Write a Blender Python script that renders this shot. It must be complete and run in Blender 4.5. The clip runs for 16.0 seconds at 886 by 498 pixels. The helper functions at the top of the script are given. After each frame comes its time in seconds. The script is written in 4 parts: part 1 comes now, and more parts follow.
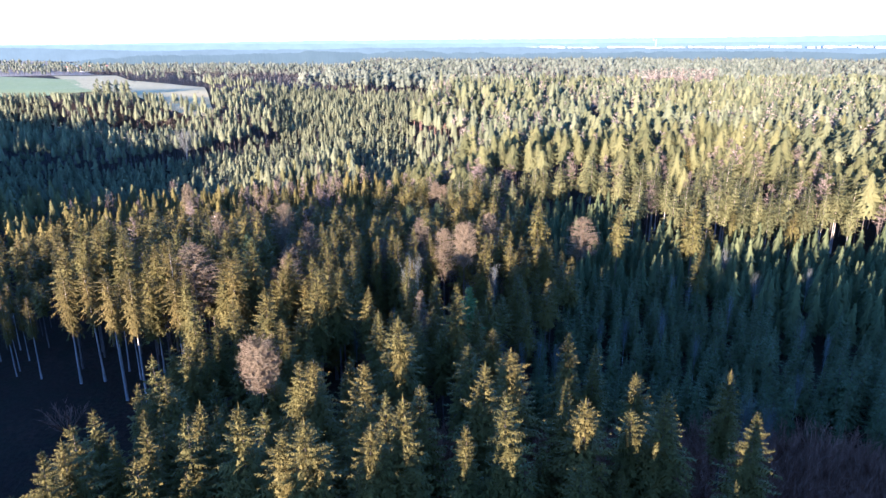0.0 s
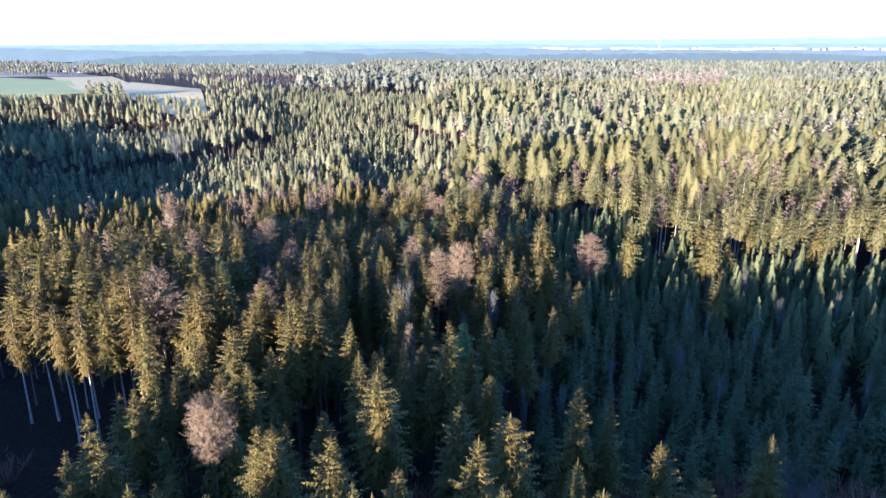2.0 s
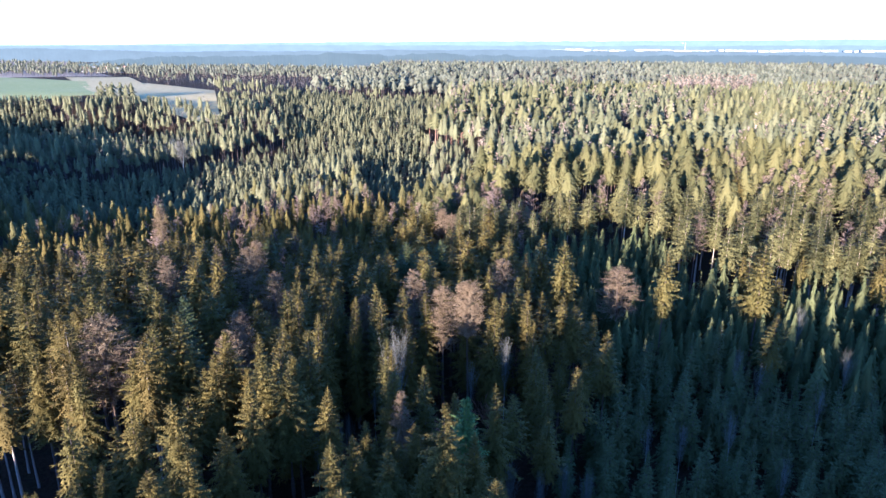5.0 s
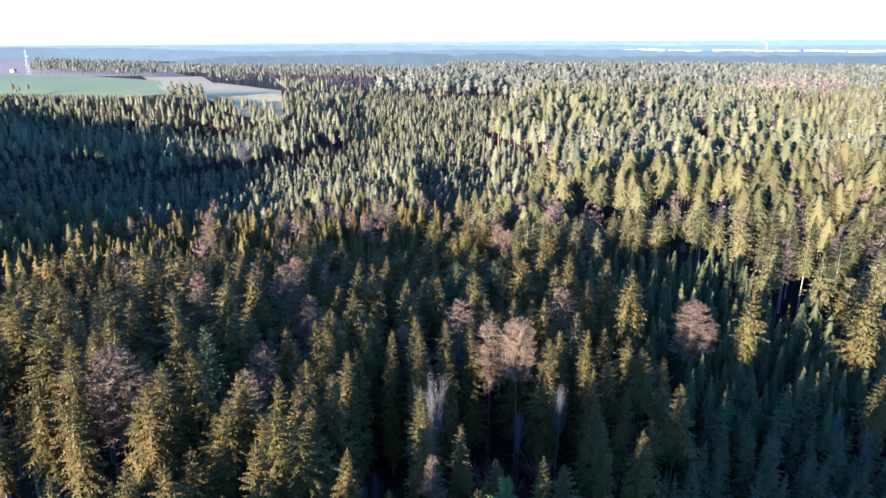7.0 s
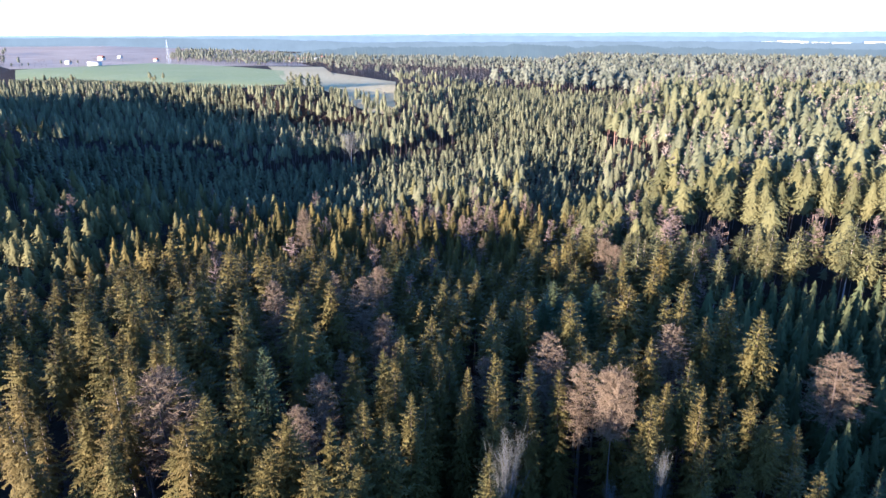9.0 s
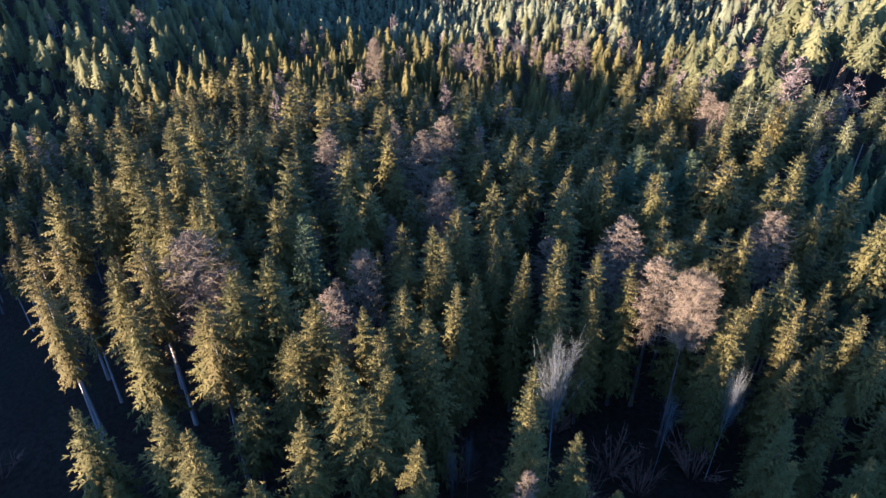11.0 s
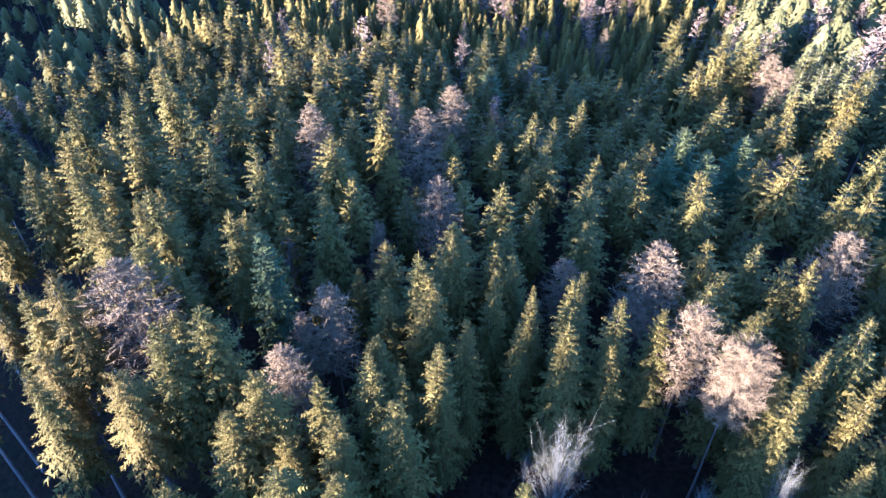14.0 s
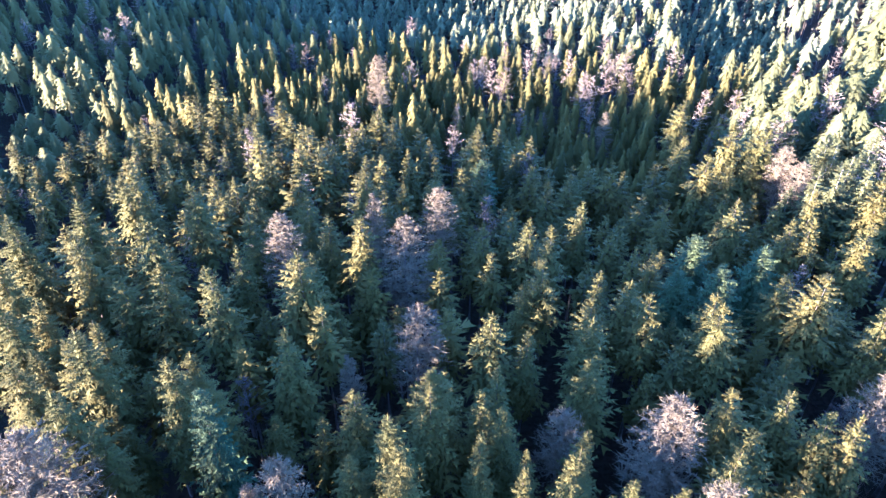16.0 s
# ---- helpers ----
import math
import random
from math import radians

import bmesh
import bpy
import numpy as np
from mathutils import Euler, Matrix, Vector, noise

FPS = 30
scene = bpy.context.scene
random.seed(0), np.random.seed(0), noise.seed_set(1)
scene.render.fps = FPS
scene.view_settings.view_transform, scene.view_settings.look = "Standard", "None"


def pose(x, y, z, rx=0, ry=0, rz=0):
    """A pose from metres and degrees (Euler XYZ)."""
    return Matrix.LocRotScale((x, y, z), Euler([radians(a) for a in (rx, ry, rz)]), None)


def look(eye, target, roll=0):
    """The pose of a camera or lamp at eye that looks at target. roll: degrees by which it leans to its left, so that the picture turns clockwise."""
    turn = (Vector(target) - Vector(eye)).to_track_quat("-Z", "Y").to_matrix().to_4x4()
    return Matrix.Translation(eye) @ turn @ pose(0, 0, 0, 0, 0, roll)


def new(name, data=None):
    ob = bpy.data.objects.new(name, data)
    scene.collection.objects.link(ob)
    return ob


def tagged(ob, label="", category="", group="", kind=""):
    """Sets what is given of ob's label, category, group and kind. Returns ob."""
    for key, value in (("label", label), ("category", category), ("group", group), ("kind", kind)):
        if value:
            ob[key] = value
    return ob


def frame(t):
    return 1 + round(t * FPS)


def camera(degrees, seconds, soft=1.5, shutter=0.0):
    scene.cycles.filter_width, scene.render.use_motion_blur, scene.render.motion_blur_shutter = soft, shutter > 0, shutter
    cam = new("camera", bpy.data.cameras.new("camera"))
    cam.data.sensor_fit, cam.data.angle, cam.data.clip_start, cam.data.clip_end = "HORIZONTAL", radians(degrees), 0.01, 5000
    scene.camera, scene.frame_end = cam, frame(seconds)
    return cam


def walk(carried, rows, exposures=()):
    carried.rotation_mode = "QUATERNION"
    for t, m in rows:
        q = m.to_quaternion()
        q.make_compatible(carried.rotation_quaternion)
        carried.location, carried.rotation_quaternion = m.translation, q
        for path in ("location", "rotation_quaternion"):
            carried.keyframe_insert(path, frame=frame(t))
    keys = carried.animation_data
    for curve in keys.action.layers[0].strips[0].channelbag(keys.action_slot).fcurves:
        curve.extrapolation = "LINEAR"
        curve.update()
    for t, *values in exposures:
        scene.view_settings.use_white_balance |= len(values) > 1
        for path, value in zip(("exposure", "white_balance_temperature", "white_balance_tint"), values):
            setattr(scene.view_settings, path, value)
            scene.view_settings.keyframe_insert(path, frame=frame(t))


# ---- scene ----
cam = camera(67.82, 16.0)


def fly(x, y, z, yaw, pitch, roll):
    """A pose of the aircraft's camera: yaw to the left of +y, pitch up, in degrees."""
    return pose(x, y, z, 90 + pitch, 0, yaw) @ pose(0, 0, 0, 0, 0, roll)


PATH = [
    (0.0, fly(0.01, 0.01, 65.01, 0.02, -17.37, -0.23)),
    (0.5, fly(0.35, 3.59, 65.01, 0.08, -17.35, -0.20)),
    (1.0, fly(0.74, 7.20, 65.04, 0.13, -17.37, -0.17)),
    (1.5, fly(1.16, 10.82, 65.09, 0.15, -17.31, -0.14)),
    (2.0, fly(1.59, 14.43, 65.16, 0.17, -17.29, -0.11)),
    (2.5, fly(2.02, 17.98, 65.24, 0.20, -17.32, -0.09)),
    (3.0, fly(2.42, 21.47, 65.31, 0.25, -17.31, -0.08)),
    (3.5, fly(2.79, 24.85, 65.38, 0.20, -17.25, -0.06)),
    (6.0, fly(4.91, 42.57, 66.01, 4.20, -17.21, 0.07)),
    (6.5, fly(5.28, 45.99, 66.27, 5.55, -17.23, 0.04)),
    (7.0, fly(5.70, 49.32, 66.50, 7.69, -17.26, 0.02)),
    (7.5, fly(6.09, 52.73, 66.70, 9.92, -17.27, 0.01)),
    (8.0, fly(6.40, 56.36, 66.89, 12.62, -17.30, 0.00)),
    (8.2, fly(6.50, 57.91, 66.96, 13.78, -17.32, 0.00)),
    (10.3, fly(5.52, 72.90, 67.31, 22.73, -25.04, 0.34)),
    (10.5, fly(5.34, 74.25, 67.43, 23.56, -27.30, 0.32)),
    (11.0, fly(4.83, 77.59, 67.66, 25.65, -33.08, 0.27)),
    (11.5, fly(4.22, 80.90, 67.82, 27.67, -38.46, 0.23)),
    (12.0, fly(3.53, 84.16, 67.92, 28.82, -39.71, 0.18)),
    (12.5, fly(2.76, 87.40, 67.98, 28.92, -39.72, 0.13)),
    (13.0, fly(1.92, 90.61, 68.01, 28.92, -39.73, 0.08)),
    (13.5, fly(1.02, 93.81, 68.03, 28.91, -39.73, 0.03)),
    (14.0, fly(0.05, 96.99, 68.04, 28.97, -39.71, -0.03)),
    (14.5, fly(-0.96, 100.17, 68.07, 29.06, -39.67, -0.08)),
    (15.0, fly(-2.02, 103.35, 68.13, 29.13, -39.12, -0.13)),
    (15.5, fly(-3.11, 106.53, 68.22, 29.19, -38.01, -0.19)),
    (16.0, fly(-4.24, 109.73, 68.37, 29.27, -34.84, -0.25)),
]

# exposure follows the clip's own camera
STOPS = 2.72
EXPOSURES = [(t, STOPS + e, k, 20) for t, e, k in (
    (0.0, 0.14, 3690), (3.5, 0.0, 3690), (6.0, -0.08, 3690), (8.2, -0.12, 3700), (10.3, -0.12, 3760), (11.0, 0.18, 3760), (12.0, 0.72, 3710),
    (13.0, 0.98, 3650), (14.5, 1.28, 3570), (16.0, 1.54, 3550))]
walk(cam, PATH, EXPOSURES)

# ---- light: a low winter sun behind the aircraft, clear sky ----
SUN_UP, SUN_WAY = 7.5, -24.0   # degrees above the horizon; light travels this far left of +y
world = bpy.data.worlds.new("sky")
scene.world = world
world.use_nodes = True
nt = world.node_tree
sky = nt.nodes.new("ShaderNodeTexSky")
sky.sky_type = 'NISHITA'
sky.sun_disc = False
sky.sun_elevation = radians(SUN_UP)
sky.sun_rotation = radians(180 - SUN_WAY)
sky.air_density, sky.dust_density, sky.ozone_density = 0.95, 0.3, 1.0
sky.altitude = 500
nt.links.new(sky.outputs[0], nt.nodes["Background"].inputs[0])
nt.nodes["Background"].inputs[1].default_value = 0.069
sun = new("sun", bpy.data.lights.new("sun", 'SUN'))
sun.data.energy, sun.data.angle, sun.data.color = 5.8, radians(0.5), (1.0, 0.61, 0.23)
travel = Vector((-math.sin(radians(SUN_WAY)), math.cos(radians(SUN_WAY)), -math.tan(radians(SUN_UP))))
sun.matrix_world = look((0, -200, 150), Vector((0, -200, 150)) + travel)


# ---- materials ----
def material(name, rough=0.8):
    m = bpy.data.materials.new(name)
    m.use_nodes = True
    b = m.node_tree.nodes["Principled BSDF"]
    b.inputs["Roughness"].default_value = rough
    b.inputs["Specular IOR Level"].default_value = 0.12
    return m, m.node_tree, b


def mixed(t, a, b, fac, blend='MIX'):
    n = t.nodes.new("ShaderNodeMix")
    n.data_type, n.blend_type = 'RGBA', blend
    for k, v in ((0, fac), (6, a), (7, b)):
        if isinstance(v, (tuple, float, int)):
            n.inputs[k].default_value = (*v, 1) if isinstance(v, tuple) else v
        else:
            t.links.new(v, n.inputs[k])
    return n.outputs[2]


def spread(t, source, lo, hi, out_lo=0.0, out_hi=1.0):
    n = t.nodes.new("ShaderNodeMapRange")
    t.links.new(source, n.inputs[0])
    for k, v in enumerate((lo, hi, out_lo, out_hi)):
        n.inputs[k + 1].default_value = v
    return n.outputs[0]


def grain(t, scale, detail=3.0, rough=0.6):
    g = t.nodes.new("ShaderNodeNewGeometry")
    n = t.nodes.new("ShaderNodeTexNoise")
    n.inputs["Scale"].default_value, n.inputs["Detail"].default_value, n.inputs["Roughness"].default_value = scale, detail, rough
    t.links.new(g.outputs["Position"], n.inputs["Vector"])
    return n.outputs[0], g


def leafage(name, dark, light, other, per_tree=0.5, island=0.32, rough=0.75):
    """Needles or twigs: a colour per tree, per branch and by patches of a few metres."""
    m, t, b = material(name, rough)
    info = t.nodes.new("ShaderNodeObjectInfo")
    patch, geo = grain(t, 0.16)
    fine, _ = grain(t, 4.5)
    c = mixed(t, dark, light, spread(t, geo.outputs["Random Per Island"], 0, 1, 0.5 - island, 0.5 + island))
    c = mixed(t, c, other, spread(t, patch, 0.42, 0.68, 0.0, 0.65))
    c = mixed(t, c, other, spread(t, info.outputs["Random"], 0.3, 1.0, 0.0, per_tree))
    c = mixed(t, c, mixed(t, (0.0, 0.0, 0.0), c, 0.55), spread(t, fine, 0.36, 0.6, 0.75, 0.0))
    tone = t.nodes.new("ShaderNodeAttribute")
    tone.attribute_name = "tone"
    c = mixed(t, mixed(t, (0.0, 0.0, 0.0), c, 0.56), mixed(t, c, other, 0.5), spread(t, tone.outputs["Fac"], 0.0, 1.0))
    t.links.new(c, b.inputs["Base Color"])
    bump = t.nodes.new("ShaderNodeBump")
    bump.inputs["Strength"].default_value, bump.inputs["Distance"].default_value = 0.7, 0.12
    tuft, _ = grain(t, 5.5, 2.0)
    t.links.new(tuft, bump.inputs["Height"])
    t.links.new(bump.outputs[0], b.inputs["Normal"])
    return m


NEEDLE = leafage("spruce_needles", (0.046, 0.054, 0.017), (0.120, 0.106, 0.020), (0.138, 0.100, 0.018))
TALL_NEEDLE = leafage("old_spruce_needles", (0.062, 0.054, 0.013), (0.134, 0.100, 0.018), (0.120, 0.084, 0.015))
FIR_NEEDLE = leafage("fir_needles", (0.050, 0.068, 0.028), (0.088, 0.104, 0.038), (0.072, 0.084, 0.032))
EDGE_NEEDLE = leafage("stand_needles", (0.074, 0.080, 0.029), (0.142, 0.136, 0.042), (0.146, 0.124, 0.038), 0.5, 0.25)
LIME_NEEDLE = leafage("bright_needles", (0.09, 0.13, 0.03), (0.15, 0.19, 0.05), (0.13, 0.16, 0.04))
YOUNG_NEEDLE = leafage("young_spruce_needles", (0.054, 0.070, 0.027), (0.116, 0.125, 0.043), (0.118, 0.114, 0.039))
PINE_NEEDLE = leafage("pine_needles", (0.084, 0.096, 0.042), (0.156, 0.154, 0.060), (0.156, 0.138, 0.054), 0.5, 0.2)
# far and horizon needles: aerial haze painted in as paler, bluer colour
FAR_HAZED_NEEDLE = leafage("far_hazed_needles", (0.080, 0.094, 0.050), (0.162, 0.166, 0.076), (0.164, 0.150, 0.070), 0.5, 0.2)
HORIZON_HAZED_NEEDLE = leafage("distant_hazed_needles", (0.082, 0.096, 0.064), (0.146, 0.152, 0.096), (0.146, 0.138, 0.090), 0.5, 0.15)
BLUE_NEEDLE = leafage("blue_green_needles", (0.060, 0.074, 0.027), (0.108, 0.118, 0.038), (0.094, 0.100, 0.034))
LARCH_TWIG = leafage("larch_twigs", (0.160, 0.114, 0.066), (0.262, 0.190, 0.110), (0.212, 0.152, 0.088), 0.4, 0.5, 0.85)
GREY_TWIG = leafage("bare_grey_twigs", (0.13, 0.12, 0.11), (0.24, 0.225, 0.205), (0.18, 0.17, 0.15), 0.4, 0.5, 0.85)
FAR_TWIG = leafage("distant_twigs", (0.14, 0.118, 0.096), (0.23, 0.19, 0.155), (0.19, 0.15, 0.12), 0.4, 0.5, 0.85)
PINK_TWIG = leafage("pink_larch_twigs", (0.20, 0.142, 0.108), (0.30, 0.216, 0.165), (0.25, 0.178, 0.135), 0.4, 0.3, 0.85)
PALE_TWIG = leafage("pale_larch_twigs", (0.25, 0.195, 0.150), (0.35, 0.275, 0.215), (0.30, 0.235, 0.180), 0.4, 0.3, 0.85)
BROWN_TWIG = leafage("reddish_brown_twigs", (0.26, 0.14, 0.085), (0.42, 0.24, 0.15), (0.33, 0.185, 0.115), 0.4, 0.5, 0.85)


def bark(name, dark, light):
    m, t, b = material(name, 0.9)
    n, _ = grain(t, 5.0, 5.0)
    big, _ = grain(t, 0.5)
    c = mixed(t, dark, light, spread(t, n, 0.35, 0.7))
    c = mixed(t, c, dark, spread(t, big, 0.45, 0.75, 0.0, 0.6))
    t.links.new(c, b.inputs["Base Color"])
    bump = t.nodes.new("ShaderNodeBump")
    bump.inputs["Strength"].default_value, bump.inputs["Distance"].default_value = 0.6, 0.03
    t.links.new(n, bump.inputs["Height"])
    t.links.new(bump.outputs[0], b.inputs["Normal"])
    return m


SPRUCE_BARK = bark("spruce_bark", (0.065, 0.046, 0.036), (0.15, 0.115, 0.092))
PALE_BARK = bark("pale_bark", (0.22, 0.17, 0.14), (0.44, 0.37, 0.31))
PINE_BARK = bark("pine_bark", (0.20, 0.11, 0.07), (0.36, 0.22, 0.14))
BIRCH_BARK = bark("birch_bark", (0.20, 0.18, 0.17), (0.46, 0.43, 0.40))


def soil(name, colours, scales, rough=0.95, relief=0.25):
    m, t, b = material(name, rough)
    c, h = colours[0], None
    for col, s in zip(colours[1:], scales):
        n, _ = grain(t, s, 6.0, 0.65)
        c = mixed(t, c, col, spread(t, n, 0.42, 0.62))
        h = n
    t.links.new(c, b.inputs["Base Color"])
    bump = t.nodes.new("ShaderNodeBump")
    bump.inputs["Strength"].default_value, bump.inputs["Distance"].default_value = 0.8, relief
    t.links.new(h, bump.inputs["Height"])
    t.links.new(bump.outputs[0], b.inputs["Normal"])
    return m


FLOOR = soil("forest_floor", ((0.026, 0.015, 0.008), (0.044, 0.025, 0.014), (0.022, 0.018, 0.008), (0.015, 0.009, 0.005)), (0.05, 0.2, 1.5))
GREEN_FIELD = soil("winter_crop", ((0.29, 0.30, 0.11), (0.33, 0.33, 0.14), (0.26, 0.28, 0.10)), (0.012, 0.3), relief=0.05)
TAN_FIELD = soil("stubble", ((0.46, 0.37, 0.17), (0.53, 0.43, 0.21), (0.41, 0.33, 0.15)), (0.012, 0.25), relief=0.08)


PALE_FIELD = soil("ploughed_plain", ((0.40, 0.31, 0.21), (0.46, 0.36, 0.25), (0.36, 0.28, 0.19)), (0.004, 0.02), relief=0.05)


# ---- the lie of the land ----
LAND = np.array([
    (0, 0, 2), (0, 60, 1), (-60, 100, 0), (60, 90, 0), (0, 140, -1), (60, 150, -2), (-60, 150, 0), (0, 190, -4),
    (90, 200, -7), (-50, 200, -5), (-40, 250, -13), (-100, 240, -8), (-155, 290, -20), (-20, 400, -14), (-110, 430, -15),
    (-210, 500, -14), (-200, 580, 4), (-228, 650, 25), (-400, 850, 27), (-650, 760, 27), (100, 260, -1), (160, 270, 3),
    (60, 350, -1), (200, 450, 4), (100, 700, 6), (500, 600, 6), (800, 1200, 10), (-100, 900, 16), (-330, 420, -4)], float)
# the last eight points add an unseen hill on the left that shades the valley
FAR_LAND = np.array([(0, 1500, 16), (-1000, 1600, 24), (1500, 1500, 12), (-607, 585, 26), (-520, 600, 27), (-435, 592, 27), (-352, 582, 26), (-310, 606, 27),
                     (-724, 794, 27), (-540, 856, 27), (-264, 590, 25), (-206, 548, 22), (-330, 790, 27), (-450, 500, 6), (-600, 480, 6), (-350, 480, -2), (-240, 470, -12), (-430, 300, 24), (-400, 330, 24), (-460, 280, 24), (-490, 300, 24), (-230, 180, 0), (-300, 210, 26), (-350, 150, 18), (-345, 250, 29)], float)


def ground_z(x, y):
    """Height of the ground: a smooth blend of known heights and an added hill, with low ridges far away."""
    x, y = np.asarray(x, float), np.asarray(y, float)
    ctl = np.concatenate([LAND, FAR_LAND])
    d2 = (x[..., None] - ctl[:, 0]) ** 2 + (y[..., None] - ctl[:, 1]) ** 2
    near = np.sort(np.sqrt(((ctl[:, None, :2] - ctl[None, :, :2]) ** 2).sum(-1)), axis=1)[:, 2] * 0.55
    w = np.exp(-np.minimum(d2 / (2 * near ** 2), 60.0)) + 1e-3 / (1 + d2 / near ** 2) ** 2
    z = (w * ctl[:, 2]).sum(-1) / w.sum(-1)
    r = np.hypot(x, y)
    rise = 18 + 20 * np.clip(-x / (np.abs(y) + 1) * 2.2 - 1.0, 0, 1) * (y > 0)
    far = np.clip((r - 1100) / 900, 0, 1)
    z = z * (1 - far) + far * rise
    return z


def build(name, verts, faces, mats, face_mat=None, smooth=False, normals=None, tone=None):
    me = bpy.data.meshes.new(name)
    verts, faces = np.asarray(verts, np.float32), np.asarray(faces, np.int32)
    k = faces.shape[1]
    me.vertices.add(len(verts))
    me.vertices.foreach_set("co", verts.ravel())
    me.loops.add(faces.size)
    me.loops.foreach_set("vertex_index", faces.ravel())
    me.polygons.add(len(faces))
    me.polygons.foreach_set("loop_start", np.arange(0, faces.size, k, dtype=np.int32))
    me.polygons.foreach_set("loop_total", np.full(len(faces), k, np.int32))
    for m in mats:
        me.materials.append(m)
    if face_mat is not None:
        me.polygons.foreach_set("material_index", np.asarray(face_mat, np.int32))
    if smooth:
        me.polygons.foreach_set("use_smooth", np.ones(len(faces), bool))
    if normals is not None:
        me.attributes.new("custom_normal", 'FLOAT_VECTOR', 'POINT').data.foreach_set("vector", np.asarray(normals, np.float32).ravel())
    if tone is not None:
        me.attributes.new("tone", 'FLOAT', 'POINT').data.foreach_set("value", np.asarray(tone, np.float32))
    me.update()
    me.validate()
    return me


def crown_normals(v, faces, leaf_part=1.5):
    """Soft shading for foliage: outwards from the stem and up, mixed with each leaf's own facing."""
    n = np.column_stack([v[:, 0] / 1.4, v[:, 1] / 1.4, np.full(len(v), 0.35)])
    n /= np.linalg.norm(n, axis=1, keepdims=True)
    a, b, c = (v[faces[:, k]] for k in range(3))
    own = np.cross(b - a, c - a)
    own /= np.linalg.norm(own, axis=1, keepdims=True) + 1e-9
    back = (own * n[faces[:, 0]]).sum(1) < 0
    own[back] *= -1
    for k in range(3):
        n[faces[:, k]] += leaf_part * own
    return n / np.linalg.norm(n, axis=1, keepdims=True), np.where(back[:, None], faces[:, ::-1], faces)


def sheet(xs, ys, height):
    gx, gy = np.meshgrid(xs, ys)
    v = np.stack([gx, gy, height(gx, gy)], -1).reshape(-1, 3)
    n, k = len(xs), len(ys)
    i = (np.arange(k - 1)[:, None] * n + np.arange(n - 1)[None]).ravel()
    return v, np.stack([i, i + 1, i + 1 + n, i + n], 1)


u = np.linspace(-1, 1, 181)
xs = 4800 * np.sign(u) * (0.10 * np.abs(u) + 0.90 * np.abs(u) ** 3)
ys = np.concatenate([np.linspace(-900, -20, 24), np.linspace(0, 1000, 130), 1000 + 3800 * np.linspace(0.01, 1, 60) ** 1.5])
ground = new("ground", build("ground", *sheet(xs, ys, ground_z), [FLOOR], smooth=True))
tagged(ground, "brown forest floor of needles and dead leaves", "ground", kind="structure")


def field(name, corners, mat, label, lift):
    """A field laid over the ground: a fan of strips between its near and far edges."""
    near, far = corners
    a = np.array([np.interp(np.linspace(0, 1, 40), np.linspace(0, 1, len(near)), [p[k] for p in near]) for k in (0, 1)]).T
    b = np.array([np.interp(np.linspace(0, 1, 40), np.linspace(0, 1, len(far)), [p[k] for p in far]) for k in (0, 1)]).T
    s = np.linspace(0, 1, 16)[:, None, None]
    p = (a * (1 - s) + b * s).reshape(-1, 2)
    v = np.column_stack([p, ground_z(p[:, 0], p[:, 1]) + lift])
    i = (np.arange(15)[:, None] * 40 + np.arange(39)[None]).ravel()
    ob = new(name, build(name, v, np.stack([i, i + 1, i + 41, i + 40], 1), [mat]))
    return tagged(ob, label, "field", kind="structure")


FIELDS = [
    [(-607.3, 581.0), (-572.5, 598.6), (-435.7, 589.1), (-352.2, 578.7), (-311.8, 603.7), (-427.8, 791.9), (-540.6, 856.2), (-722.3, 915.2), (-724.4, 794.4), (-733.1, 690.2)],
    [(-310.8, 603.9), (-264.2, 586.0), (-206.6, 543.0), (-184.6, 542.7), (-248.7, 706.7), (-359.8, 781.8), (-439.9, 916.1), (-510.8, 889.6)]]
OPEN = [[(-752.8, 692.7), (-2107.8, 1841.6), (-1499.5, 1990.8), (-731.3, 949.7)]]
field("field", ([(-607.3, 581.0), (-572.5, 598.6), (-435.7, 589.1), (-352.2, 578.7), (-311.8, 603.7)], [(-733.1, 690.2), (-724.4, 794.4), (-722.3, 915.2), (-540.6, 856.2), (-427.8, 791.9)]), GREEN_FIELD, "bright green winter crop field beyond the wood", 0.4)
field("field", ([(-753, 700), (-560, 880), (-480, 960)], [(-1950, 1500), (-1500, 1850), (-1150, 1950)]), PALE_FIELD, "pale bare plain of ploughed fields", 0.3)
field("field", ([(-310.8, 603.9), (-264.2, 586.0), (-206.6, 543.0), (-184.6, 542.7)], [(-510.8, 889.6), (-439.9, 916.1), (-359.8, 781.8), (-248.7, 706.7)]), TAN_FIELD, "pale tan stubble field in front of bare woods", 0.4)
THICKET = [(-12.9, 88.9), (1.3, 92.7), (19.6, 92.6), (42.7, 93.2), (69.8, 89.9), (65.8, 69.0), (35.5, 65.3), (-11.5, 65.5)]
LARCH_STAND = [(267.3, 986.3), (381.7, 943.9), (255.9, 638.7), (183.1, 661.7)]


# ---- trees: shapes are grown in metres for a tree 25 m high ----
def tube(pts, radii, sides=6):
    pts, radii = np.asarray(pts, float), np.asarray(radii, float)
    a = np.linspace(0, 2 * np.pi, sides, endpoint=False)
    ring = np.stack([np.cos(a), np.sin(a), 0 * a], 1)
    v = (pts[:, None] + radii[:, None, None] * ring[None]).reshape(-1, 3)
    f = []
    for k in range(len(pts) - 1):
        for s in range(sides):
            p, q = k * sides + s, k * sides + (s + 1) % sides
            f += [(p, q, q + sides), (p, q + sides, p + sides)]
    return v, np.array(f)


def stem(rng, h, r, sides=6, lean=0.15, steps=7):
